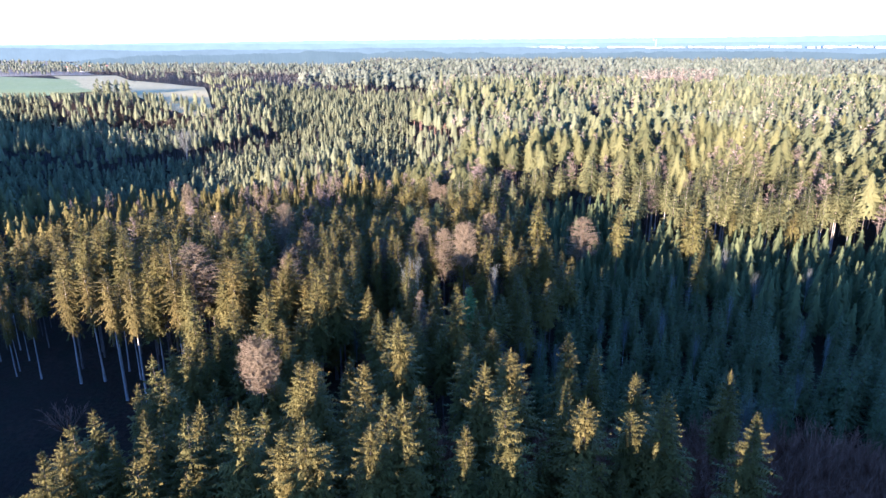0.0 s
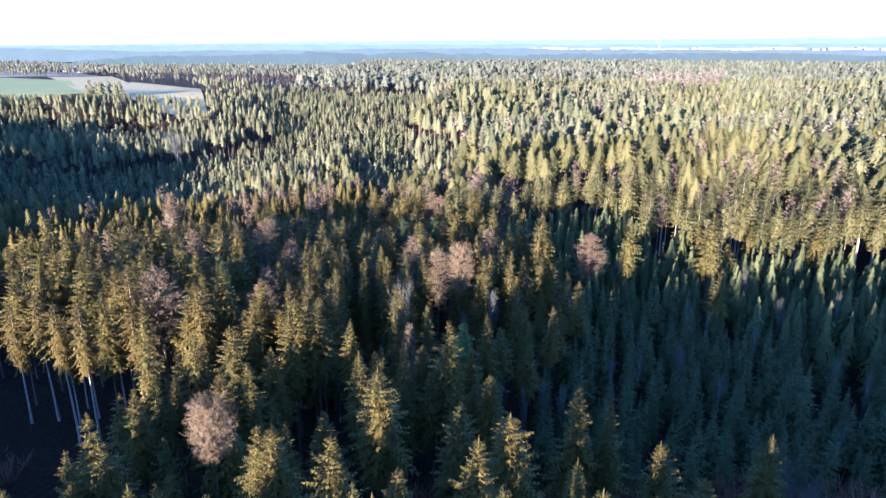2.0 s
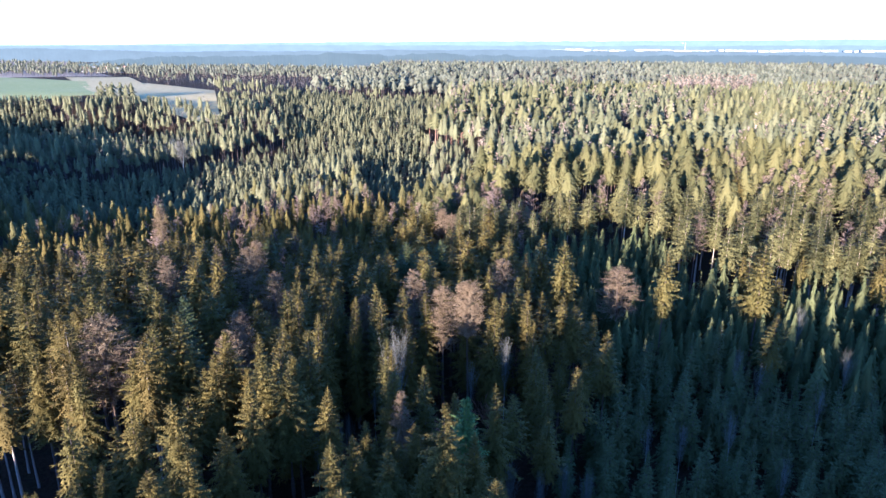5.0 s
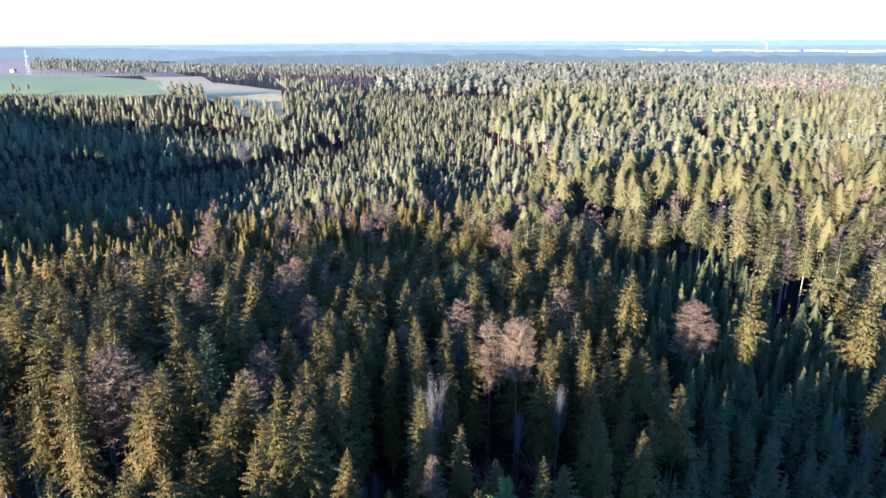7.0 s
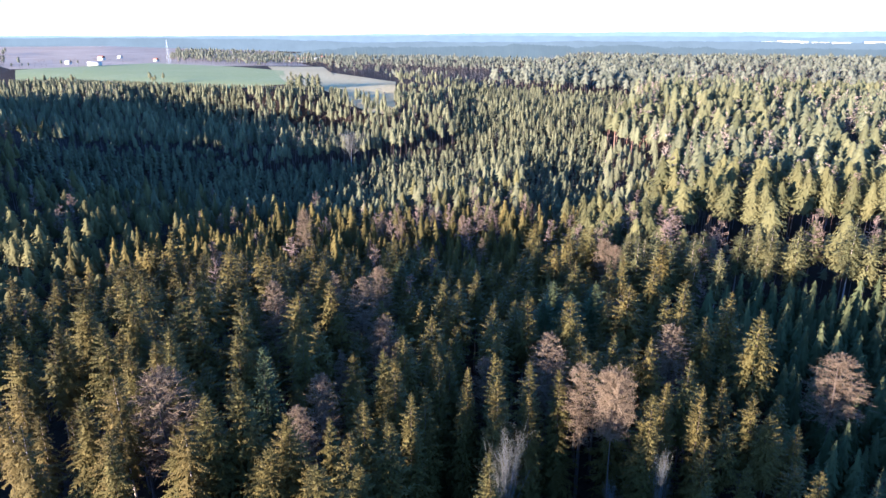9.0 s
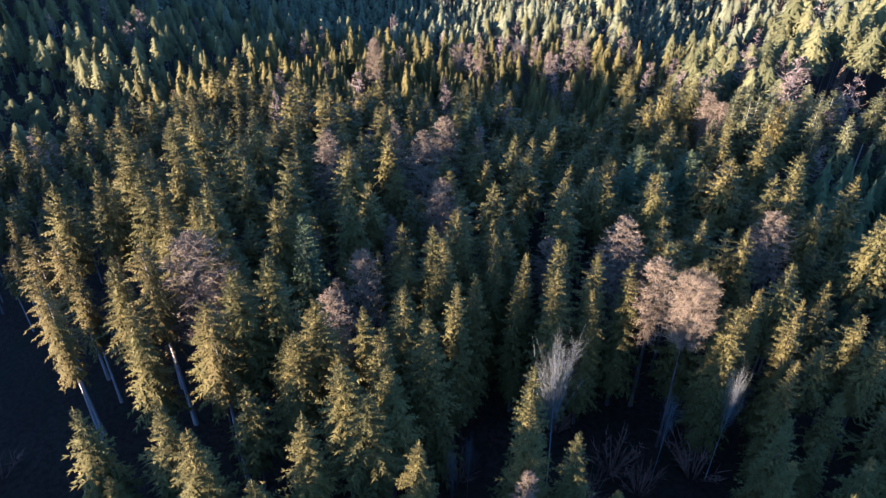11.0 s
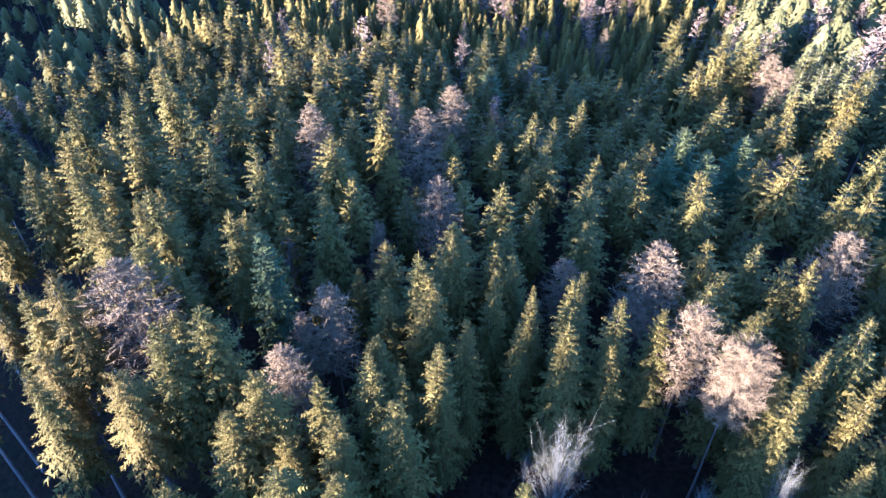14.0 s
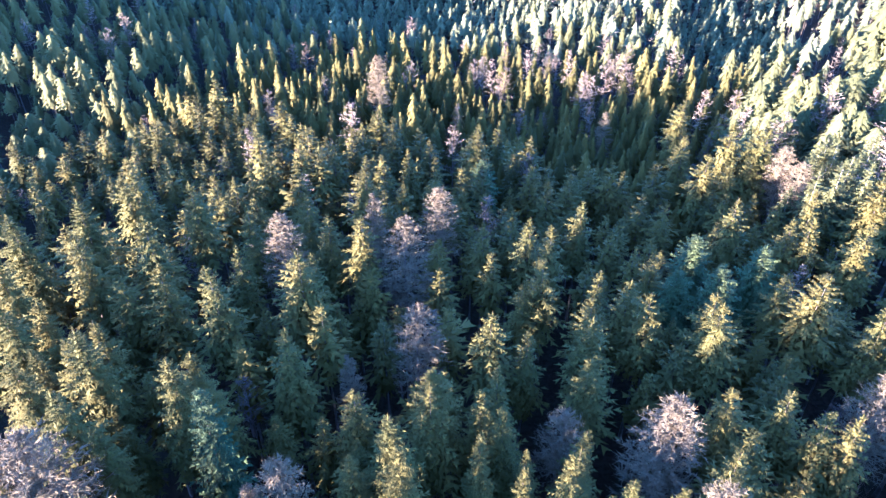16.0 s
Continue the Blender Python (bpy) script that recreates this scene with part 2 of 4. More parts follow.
    z = np.linspace(-0.6, h, steps)
    wob = np.cumsum(rng.normal(0, lean, (steps, 2)), 0) * (z / h)[:, None]
    rad = r * np.clip(1 - z / h, 0.02, 1)
    rad[0] *= 1.35
    return tube(np.column_stack([wob, z]), rad, sides)


def sprays(rng, z0, az, length, rise, segs, width, hang, sides=True, skirt=True, full=0.62):
    """Branches as jagged sprays: a bent rib with a row of pointed side shoots and hanging shoots."""
    n = len(z0)
    s = np.linspace(0.06, 1, segs + 1)
    out = np.stack([np.cos(az), np.sin(az), 0 * az], 1)
    lat = np.stack([-np.sin(az), np.cos(az), 0 * az], 1)
    L = length[:, None]
    z = z0[:, None] + L * (rise[:, None] * s - hang[:, None] * s ** 2 + 0.22 * hang[:, None] * s ** 4)
    bend = rng.normal(0, 0.10, (n, 1)) * L * s ** 2
    rib = out[:, None] * (L * s)[..., None] + lat[:, None] * bend[..., None]
    rib[..., 2] += z
    tri = []
    a, b = rib[:, :-1], rib[:, 1:]
    w = width * L * (1.12 - s[:-1]) * rng.uniform(0.45, 1.3, (n, segs)) + 0.14
    if sides:
        for sg in (-1, 1):
            tip = a + (b - a) * rng.uniform(0.8, 1.6, (n, segs, 1)) + sg * lat[:, None] * w[..., None]
            tip[..., 2] -= w * rng.uniform(-0.15, 0.45, (n, segs))
            tri.append(np.stack([a, a + (b - a) * full, tip], 2))
    if skirt:
        tip = a + (b - a) * rng.uniform(0.4, 1.2, (n, segs, 1)) + lat[:, None] * (w * rng.uniform(-0.4, 0.4, (n, segs)))[..., None]
        tip[..., 2] -= w * rng.uniform(0.5, 1.0, (n, segs))
        tri.append(np.stack([a, b, tip], 2))
    t = np.concatenate(tri, 1).reshape(-1, 3, 3)
    return t.reshape(-1, 3), np.arange(len(t) * 3).reshape(-1, 3)


def conifer_shape(seed, h=25.0, base=0.24, radius=3.0, gap=0.44, per=9, segs=7, power=0.8, hang=0.42, ragged=0.2, sag=0.0, fill=520, leaf=0.4, core=0.6, shaft=6, bold=1.0, skirt=True):
    """A conifer: whorls of separate drooping boughs with gaps between them, and a dark core of inner twigs."""
    rng = np.random.default_rng(seed)
    zs = np.arange(h * base, h - 0.35, gap)
    n = len(zs) * per
    z0 = np.repeat(zs, per) + rng.normal(0, 0.16 * gap, n)
    az = np.tile(np.arange(per) * 2 * np.pi / per, len(zs)) + np.repeat(rng.uniform(0, 6.28, len(zs)), per) + rng.normal(0, 0.28, n)
    down = np.clip((h - z0) / (h * (1 - base)), 0, 1)
    prof = down ** power * np.clip(1.28 - 0.40 * down, 0, 1.1)
    low = np.clip((z0 - h * base) / (h * 0.10), 0.5, 1)
    lop = 1 + 0.14 * np.sin(az + rng.uniform(0, 6.28)) + 0.14 * np.sin(z0 * 0.8 + rng.uniform(0, 6.28)) * np.sin(2 * az + z0 * 0.45)
    whorl = np.repeat(rng.uniform(0.82, 1.14, len(zs)), per)
    length = radius * prof * low * lop * whorl * rng.uniform(1 - ragged * 1.7, 1 + ragged, n) + 0.16
    keep = rng.random(n) > 0.08
    rise = 0.62 - 0.72 * down - sag * down + rng.normal(0, 0.09, n)
    hg = hang * (0.2 + down) * rng.uniform(0.6, 1.35, n)
    v, f = sprays(rng, z0[keep], az[keep], length[keep], rise[keep], segs, 0.24 * bold, hg[keep], True, skirt, 0.78 if segs > 3 else 0.85)
    iv = shell_shape(seed + 500, h - 0.5, base, radius * core, fill, leaf, power)[1][0]
    f = np.concatenate([f, np.arange(len(iv)).reshape(-1, 3) + len(v)])
    v = np.concatenate([v, iv])
    # the leading shoot
    tv = np.array([(-0.11, -0.07, h - 0.9), (0.11, -0.07, h - 0.9), (0, 0, h + 0.3), (0, 0.13, h - 0.9)])
    tf = np.array([(0, 1, 2), (1, 3, 2), (3, 0, 2)]) + len(v)
    return stem(rng, h, 0.24, shaft, 0.05, 7 if shaft > 3 else 3), (np.concatenate([v, tv]), np.concatenate([f, tf]))


def shell_shape(seed, h=25.0, base=0.3, radius=3.2, count=60, leaf=1.6, power=0.8, droop=0.35, trunk_r=0.2):
    """A tree for the middle and far distance: overlapping boughs laid over the outline of the crown."""
    rng = np.random.default_rng(seed)
    down = rng.random(count) ** 0.62
    down[:max(2, count // 14)] = rng.uniform(0.0, 0.06, max(2, count // 14))
    az = rng.uniform(0, 6.28, count)
    prof = down ** power * np.clip(1.3 - 0.42 * down, 0, 1.1) * np.clip((1.04 - down) * 9, 0.25, 1)
    r = radius * prof * rng.uniform(0.6, 1.15, count)
    out = np.stack([np.cos(az), np.sin(az), 0 * az], 1)
    lat = np.stack([-np.sin(az), np.cos(az), 0 * az], 1)
    c = out * r[:, None]
    c[:, 2] = h * (1 - down * (1 - base))
    size = leaf * rng.uniform(0.65, 1.25, count) * np.clip(0.45 + 1.2 * down, 0.45, 1)
    upv = -out * rng.uniform(0.25, 0.8, (count, 1))
    upv[:, 2] = 0.8
    twist = rng.normal(0, 0.35, (count, 1))
    l2 = lat + out * twist
    low = c + out * (size * droop)[:, None]
    low[:, 2] -= size * 0.45
    t = np.stack([c + upv * size[:, None] * 0.75, low - l2 * size[:, None] * 0.55, low + l2 * size[:, None] * 0.55 - np.array([0, 0, 0.2]) * size[:, None]], 1)
    t += rng.normal(0, 0.2, t.shape) * size[:, None, None]
    return tube([(0, 0, -0.6), (0, 0, h * 0.6)], [trunk_r, trunk_r * 0.5], 4), (t.reshape(-1, 3), np.arange(count * 3).reshape(-1, 3))


def ring_shape(seed, h=25.0, base=0.5, radius=4.0, tiers=9, spokes=7, power=0.8, ragged=0.22, trunk_r=0.2, tufts=0, tuft=0.6):
    """A conifer in the middle distance: closed skirts of boughs one above another, long tips and notches in turn."""
    rng = np.random.default_rng(seed)
    tri, lean = [], rng.uniform(0, 6.28)
    for k in range(tiers):
        top, low = k / tiers * 0.94, min(1.02, (k + 1.25) / tiers)
        turn = rng.uniform(0, 6.28)
        az = turn + (np.arange(spokes) + rng.normal(0, 0.16, spokes)) * 2 * np.pi / spokes
        gap = az + np.pi / spokes

        def prof(d):
            return radius * d ** power * min(1.1, 1.3 - 0.42 * d) * min(1.0, 0.45 + (1.02 - d) * 6)

        def ring(angle, r, d):
            z = h * (1 - d * (1 - base))
            return np.stack([r * np.cos(angle), r * np.sin(angle), z + 0 * angle], 1)

        side = 1 + 0.16 * np.cos(az - lean + k * 0.7)
        reach = prof(low) * rng.uniform(1 - ragged * 1.5, 1 + ragged, spokes) * side
        inner = ring(az, 0.42 * prof(max(top, 0.015)) * rng.uniform(0.8, 1.2, spokes), top)
        tip = ring(az, reach + 0.12, low)
        tip[:, 2] += rng.normal(0, 0.3 * h / tiers * (1 - base), spokes)
        notch = ring(gap, prof(low) * rng.uniform(0.45, 0.72, spokes), low * 0.6 + top * 0.4)
        nxt = np.roll(np.arange(spokes), -1)
        tri += [np.stack([inner, tip, notch], 1), np.stack([inner, notch, inner[nxt]], 1), np.stack([inner[nxt], notch, tip[nxt]], 1)]
    v = np.concatenate([t.reshape(-1, 3) for t in tri])
    if tufts:
        v = np.concatenate([v * (0.9, 0.9, 1.0), shell_shape(seed + 900, h, base, radius * 1.12, tufts, tuft, power)[1][0]])
    return tube([(0, 0, -0.6), (0, 0, h * 0.8)], [trunk_r, trunk_r * 0.4], 4), (v, np.arange(len(v)).reshape(-1, 3))


def tier_shape(seed, h=25.0, base=0.3, radius=3.8, tiers=6, spikes=6, power=0.8, trunk_r=0.2, ragged=0.25):
    """A conifer farther off: whorls of drooping, pointed boughs, one above another, each bough folded along its rib."""
    rng = np.random.default_rng(seed)
    n = tiers * spikes
    k = np.repeat(np.arange(tiers), spikes)
    d0 = (k + rng.uniform(-0.25, 0.25, n)) / tiers
    d1 = np.clip((k + 1.2 + rng.uniform(-0.3, 0.3, n)) / tiers, 0.05, 1.05)
    r = radius * d1 ** power * np.clip(1.3 - 0.42 * d1, 0, 1.1) * rng.uniform(1 - ragged * 1.3, 1 + ragged, n)
    az = np.tile(np.arange(spikes) * 2 * np.pi / spikes, tiers) + np.repeat(rng.uniform(0, 6.28, tiers), spikes) + rng.normal(0, 0.22, n)
    z0, z1 = h * (1 - np.clip(d0, 0, 1) * (1 - base)), h * (1 - d1 * (1 - base))

    def at(angle, rad, z):
        return np.stack([rad * np.cos(angle), rad * np.sin(angle), z], 1)

    half = np.pi / spikes * rng.uniform(0.8, 1.25, n)
    apex, tip = at(az, 0.06 * r, z0), at(az, r, z1)
    left, right = (at(az + s * half, r * rng.uniform(0.5, 0.78, n), z1 * 0.72 + z0 * 0.28 - 0.35 * rng.random(n) * (z0 - z1)) for s in (1, -1))
    v = np.concatenate([apex, tip, left, right])
    i = np.arange(n)
    f = np.concatenate([np.stack([i, i + 2 * n, i + n], 1), np.stack([i, i + n, i + 3 * n], 1)])
    return tube([(0, 0, -0.6), (0, 0, h * 0.6)], [trunk_r, trunk_r * 0.5], 3), (v, f)


def slivers(p, d, width, rng):
    """Twigs: one thin triangle each, from p along d."""
    n = len(p)
    side = np.cross(d, rng.normal(0, 1, (n, 3)))
    side /= np.linalg.norm(side, axis=1, keepdims=True) + 1e-9
    w = np.asarray(width).reshape(-1, 1) * side
    t = np.stack([p - w, p + w, p + d], 1)
    return t.reshape(-1, 3)


def bare_shape(seed, h=25.0, base=0.3, radius=2.6, limbs=110, twigs=20, up=0.35, droop=0.1, power=0.6, round_top=0.0, twig=0.75, width=0.045, trunk_r=0.2, wob=0.08, segs=4):
    """A leafless tree: a stem, limbs, and many fine twigs on each limb."""
    rng = np.random.default_rng(seed)
    z0 = h * (base + (0.985 - base) * rng.random(limbs) ** 0.85)
    down = (h - z0) / (h * (1 - base))
    az = rng.uniform(0, 6.28, limbs)
    prof = np.clip(down, 0, 1) ** power * np.clip(1.5 - 0.85 * down, 0, 1.3) + round_top * (1 - down) ** 2
    L = radius * prof * rng.uniform(0.75, 1.12, limbs) + 0.15
    out = np.stack([np.cos(az), np.sin(az), 0 * az], 1)
    s = np.linspace(0, 1, segs + 1)
    rib = out[:, None] * (L[:, None] * s)[..., None] + rng.normal(0, 0.05, (limbs, segs + 1, 3)) * (L[:, None] * s)[..., None]
    rib[..., 2] += z0[:, None] + L[:, None] * (up * s * rng.uniform(0.6, 1.4, (limbs, 1)) - droop * s ** 2)
    a, b = rib[:, :-1].reshape(-1, 3), rib[:, 1:].reshape(-1, 3)
    wid = np.repeat((0.035 + 0.012 * L)[:, None] * (1.1 - s[:-1])[None], 1, 0).reshape(-1)
    sd = np.cross(b - a, (0, 0, 1.0))
    sd /= np.linalg.norm(sd, axis=1, keepdims=True) + 1e-9
    q = np.stack([a - sd * wid[:, None], a + sd * wid[:, None], b], 1).reshape(-1, 3)
    q2 = np.stack([a - np.array([0, 0, 1]) * wid[:, None], a + np.array([0, 0, 1]) * wid[:, None], b], 1).reshape(-1, 3)
    li = rng.integers(0, limbs, limbs * twigs)
    st = rng.random(len(li)) ** 0.7
    k = np.minimum((st * segs).astype(int), segs - 1)
    fr = (st * segs - k)[:, None]
    p = rib[li, k] * (1 - fr) + rib[li, k + 1] * fr
    d = out[li] * 0.55 + rng.normal(0, 0.55, (len(li), 3)) + np.array([0, 0, 0.25])
    d *= (twig * rng.uniform(0.4, 1.2, len(li)) * np.clip(0.45 + 0.25 * L[li], 0.4, 1.2))[:, None] / (np.linalg.norm(d, axis=1, keepdims=True) + 1e-9)
    tw = slivers(p, d, width * rng.uniform(0.6, 1.2, len(li)), rng)
    v = np.concatenate([q, q2, tw])
    return stem(rng, h * 0.97, trunk_r, 6 if segs > 1 else 3, wob, 7 if segs > 1 else 3), (v, np.arange(len(v)).reshape(-1, 3))


def pine_shape(seed, h=25.0, clumps=30, per=34, base=0.6, radius=2.7, leaf=0.75, thick=0.2):
    """A Scots pine: bare stem and a rounded crown of needle clumps on short limbs."""
    rng = np.random.default_rng(seed)
    sv, sf = stem(rng, h * 0.96, 0.2, 6, 0.12)
    V, T = [], [(sv, sf)]
    for _ in range(clumps):
        q = rng.random()
        z = h * (base + (1 - base) * q)
        r = radius * np.sqrt(max(0.05, 1 - (2 * q - 0.75) ** 2)) * rng.uniform(0.35, 1.0)
        a = rng.uniform(0, 6.28)
        c = np.array([r * np.cos(a), r * np.sin(a), z])
        d = rng.normal(0, 1, (per, 3))
        d /= np.linalg.norm(d, axis=1, keepdims=True)
        d[:, 2] = d[:, 2] * 0.6 + 0.25
        p = c + d * rng.uniform(0.1, 0.55, (per, 1)) * np.array([1.3, 1.3, 0.8])
        V.append(slivers(p, d * leaf * rng.uniform(0.6, 1.2, (per, 1)), np.full(per, thick), rng))
        lv, lf = tube([(0, 0, z - 0.5 * r), c * 0.98], [0.06, 0.03], 3)
        T.append((lv, lf))
    n, tv, tf = 0, [], []
    for v, f in T:
        tv.append(v)
        tf.append(f + n)
        n += len(v)
    v = np.concatenate(V)
    return (np.concatenate(tv), np.concatenate(tf)), (v, np.arange(len(v)).reshape(-1, 3))


def shrub_shape(seed, h=5.0, stems=26, twigs=12, spread_r=2.4):
    """A leafless bush: many stems fanning from the ground."""
    rng = np.random.default_rng(seed)
    az, ln = rng.uniform(0, 6.28, stems), h * rng.uniform(0.6, 1.05, stems)
    tilt = rng.uniform(0.05, 0.75, stems) * spread_r / 2.4
    d = np.stack([np.cos(az) * np.sin(tilt), np.sin(az) * np.sin(tilt), np.cos(tilt)], 1)
    root = np.stack([np.cos(az) * 0.3, np.sin(az) * 0.3, -0.3 + 0 * az], 1)
    a = slivers(root, d * ln[:, None], np.full(stems, 0.05), rng)
    b = slivers(root, d * ln[:, None], np.full(stems, 0.05), rng)
    i = rng.integers(0, stems, stems * twigs)
    p = root[i] + d[i] * (ln[i] * rng.uniform(0.3, 0.95, len(i)))[:, None]
    e = d[i] + rng.normal(0, 0.45, (len(i), 3))
    e *= (h * 0.26 * rng.uniform(0.4, 1.1, len(i)) / np.linalg.norm(e, axis=1))[:, None]
    v = np.concatenate([b, slivers(p, e, np.full(len(i), 0.035), rng)])
    return (a, np.arange(len(a)).reshape(-1, 3)), (v, np.arange(len(v)).reshape(-1, 3))


def fan_shape(seed, h=25.0, stems=64, twigs=30, fork=0.36, wide=0.5, width=0.013):
    """A leafless broadleaf: a stem that forks into a fan of rising limbs with fine twigs."""
    rng = np.random.default_rng(seed)
    z = h * (fork + (0.78 - fork) * rng.random(stems))
    az, tilt = rng.uniform(0, 6.28, stems), rng.uniform(0.08, wide, stems)
    ln = (h - z) * rng.uniform(0.55, 0.95, stems)
    d = np.stack([np.cos(az) * np.sin(tilt), np.sin(az) * np.sin(tilt), np.cos(tilt)], 1)
    root = np.stack([0 * z, 0 * z, z], 1)
    a = np.concatenate([slivers(root, d * ln[:, None], np.full(stems, 0.026), rng) for _ in range(2)])
    i = rng.integers(0, stems, stems * twigs)
    p = root[i] + d[i] * (ln[i] * rng.uniform(0.25, 0.95, len(i)))[:, None]
    q = d[i] + rng.normal(0, 0.38, (len(i), 3))
    q *= (ln[i] * 0.30 * rng.uniform(0.4, 1.1, len(i)) / np.linalg.norm(q, axis=1))[:, None]
    v = np.concatenate([a, slivers(p, q, np.full(len(i), width), rng)])
    return stem(rng, h * 0.82, 0.16, 6, 0.12), (v, np.arange(len(v)).reshape(-1, 3))


SHAPES = {
    "spruce": [conifer_shape(s, radius=r, base=b, power=p) for s, r, b, p in ((1, 4.2, 0.45, 0.92), (2, 3.9, 0.48, 0.84), (3, 4.5, 0.42, 1.0), (4, 4.1, 0.48, 0.8), (5, 3.8, 0.46, 0.95), (6, 4.3, 0.46, 0.86), (7, 4.0, 0.42, 1.04))],
    "old_spruce": [conifer_shape(s, radius=r, base=b, power=0.6, gap=0.55, per=8, segs=7, hang=0.7, ragged=0.4, sag=0.3, fill=380, leaf=0.34, core=0.55, bold=0.75) for s, r, b in ((11, 2.8, 0.54), (12, 2.5, 0.58), (13, 3.0, 0.50))],
    "fir": [conifer_shape(21, radius=3.4, base=0.12, power=0.62, gap=0.55, per=9, segs=5, hang=0.15, ragged=0.1, fill=700, core=0.75)],
    "young_spruce": [conifer_shape(s, radius=r, base=0.1, power=1.0, gap=1.15, per=7, segs=3, ragged=0.2, fill=130, leaf=0.8, shaft=3, bold=1.15) for s, r in ((31, 4.6), (32, 4.1), (33, 5.2), (34, 4.4))],
    "mid_spruce": [conifer_shape(s, radius=r, base=b, power=p, gap=0.62, per=7, segs=4, fill=260, leaf=0.5, bold=1.1) for s, r, b, p in ((41, 4.2, 0.46, 0.92), (42, 3.9, 0.5, 0.82), (43, 4.5, 0.46, 1.0), (44, 4.1, 0.5, 0.78))],
    "wood_spruce": [conifer_shape(s, radius=r, base=b, power=p, gap=0.9, per=7, segs=2, fill=110, leaf=0.7, shaft=3, bold=1.2) for s, r, b, p in ((36, 4.1, 0.5, 0.92), (37, 3.8, 0.54, 0.84), (38, 4.5, 0.48, 0.98), (39, 4.0, 0.52, 0.78))],
    "slim_spruce": [ring_shape(s, radius=r, base=0.36, power=0.85, tiers=9, spokes=7, tufts=80, tuft=0.85) for s, r in ((26, 4.2), (27, 3.8), (28, 4.6))],
    "mid_young": [ring_shape(s, radius=r, base=0.2, power=0.95, tiers=9, spokes=7, tufts=90, tuft=0.8) for s, r in ((51, 4.8), (52, 4.3), (53, 5.3))],
    "low_spruce": [ring_shape(s, radius=r, base=b, power=p, tiers=9, spokes=8, tufts=70, tuft=0.9) for s, r, b, p in ((46, 4.2, 0.52, 0.7), (47, 3.8, 0.56, 0.6), (48, 4.5, 0.5, 0.78), (49, 4.0, 0.54, 0.56))],
    "far_spruce": [ring_shape(s, radius=r, base=b, power=p, tiers=7, spokes=6, ragged=0.3) for s, r, b, p in ((61, 4.0, 0.52, 0.8), (62, 3.6, 0.56, 0.72), (63, 4.4, 0.5, 0.86), (64, 3.8, 0.56, 0.68))],
    "speck_spruce": [ring_shape(s, radius=r, base=b, power=p, tiers=5, spokes=5) for s, r, b, p in ((66, 4.0, 0.52, 0.78), (67, 3.6, 0.56, 0.7), (68, 4.4, 0.5, 0.84), (69, 3.8, 0.56, 0.66))],
    "tiny_spruce": [tier_shape(s, radius=r, base=b, power=p, tiers=4, spikes=4, ragged=0.35) for s, r, b, p in ((71, 3.7, 0.12, 0.7), (72, 3.3, 0.15, 0.6), (73, 4.1, 0.1, 0.75))],
    "low_tree": [tier_shape(s, radius=r, base=0.1, power=0.75, tiers=5, spikes=5, ragged=0.35) for s, r in ((76, 5.0), (77, 4.4))],
    "larch": [bare_shape(s, radius=r, base=b, power=p, limbs=240, twigs=28, up=0.45, width=0.034, twig=0.6) for s, r, b, p in ((81, 3.0, 0.42, 0.85), (82, 3.4, 0.46, 0.75), (83, 2.8, 0.38, 0.9))],
    "round_larch": [bare_shape(s, radius=r, base=bs, power=0.45, limbs=360, twigs=76, up=0.5, width=0.018, twig=0.6) for s, r, bs in ((86, 3.7, 0.62), (87, 4.3, 0.74))],
    "mid_larch": [bare_shape(s, radius=r, base=b, power=p, limbs=64, twigs=7, up=0.55, width=0.075, twig=0.9, segs=1) for s, r, b, p in ((91, 3.2, 0.5, 0.85), (92, 3.6, 0.54, 0.75))],
    "far_bare": [bare_shape(s, radius=r, base=0.3, power=0.5, limbs=9, twigs=2, up=0.5, width=0.25, twig=2.0, trunk_r=0.13, segs=1) for s, r in ((95, 3.6), (96, 3.2))],
    "far_larch": [bare_shape(s, radius=r, base=0.4, power=0.8, limbs=26, twigs=5, up=0.6, width=0.24, twig=1.3, trunk_r=0.13, segs=1) for s, r in ((98, 3.6), (99, 3.2))],
    "canopy_spruce": [ring_shape(s, radius=r, base=b, power=p, tiers=11, spokes=9, tufts=260, tuft=0.6) for s, r, b, p in ((56, 4.1, 0.52, 0.66), (57, 3.7, 0.55, 0.56), (58, 4.4, 0.5, 0.74))],
    "birch": [fan_shape(s) for s in (101, 102, 103)],
    "pine": [pine_shape(s, radius=r, base=b) for s, r, b in ((111, 2.8, 0.6), (112, 3.2, 0.55), (113, 2.5, 0.64))],
    "mid_pine": [ring_shape(s, radius=r, base=b, power=0.45, tiers=7, spokes=8, ragged=0.28, tufts=130, tuft=0.75) for s, r, b in ((121, 3.6, 0.6), (122, 3.9, 0.58), (123, 3.3, 0.62))],
    "far_pine": [ring_shape(s, radius=r, base=b, power=0.52, tiers=6, spokes=6, ragged=0.28) for s, r, b in ((126, 3.6, 0.62), (127, 4.0, 0.6), (128, 3.3, 0.64))],
    "shrub": [shrub_shape(s) for s in (131, 132)],
}
MATS = {"spruce": (SPRUCE_BARK, NEEDLE), "old_spruce": (PALE_BARK, TALL_NEEDLE), "fir": (SPRUCE_BARK, FIR_NEEDLE), "lime": (SPRUCE_BARK, LIME_NEEDLE), "blue": (SPRUCE_BARK, BLUE_NEEDLE),
        "young_spruce": (SPRUCE_BARK, YOUNG_NEEDLE), "mid_spruce": (SPRUCE_BARK, NEEDLE), "mid_young": (SPRUCE_BARK, YOUNG_NEEDLE),
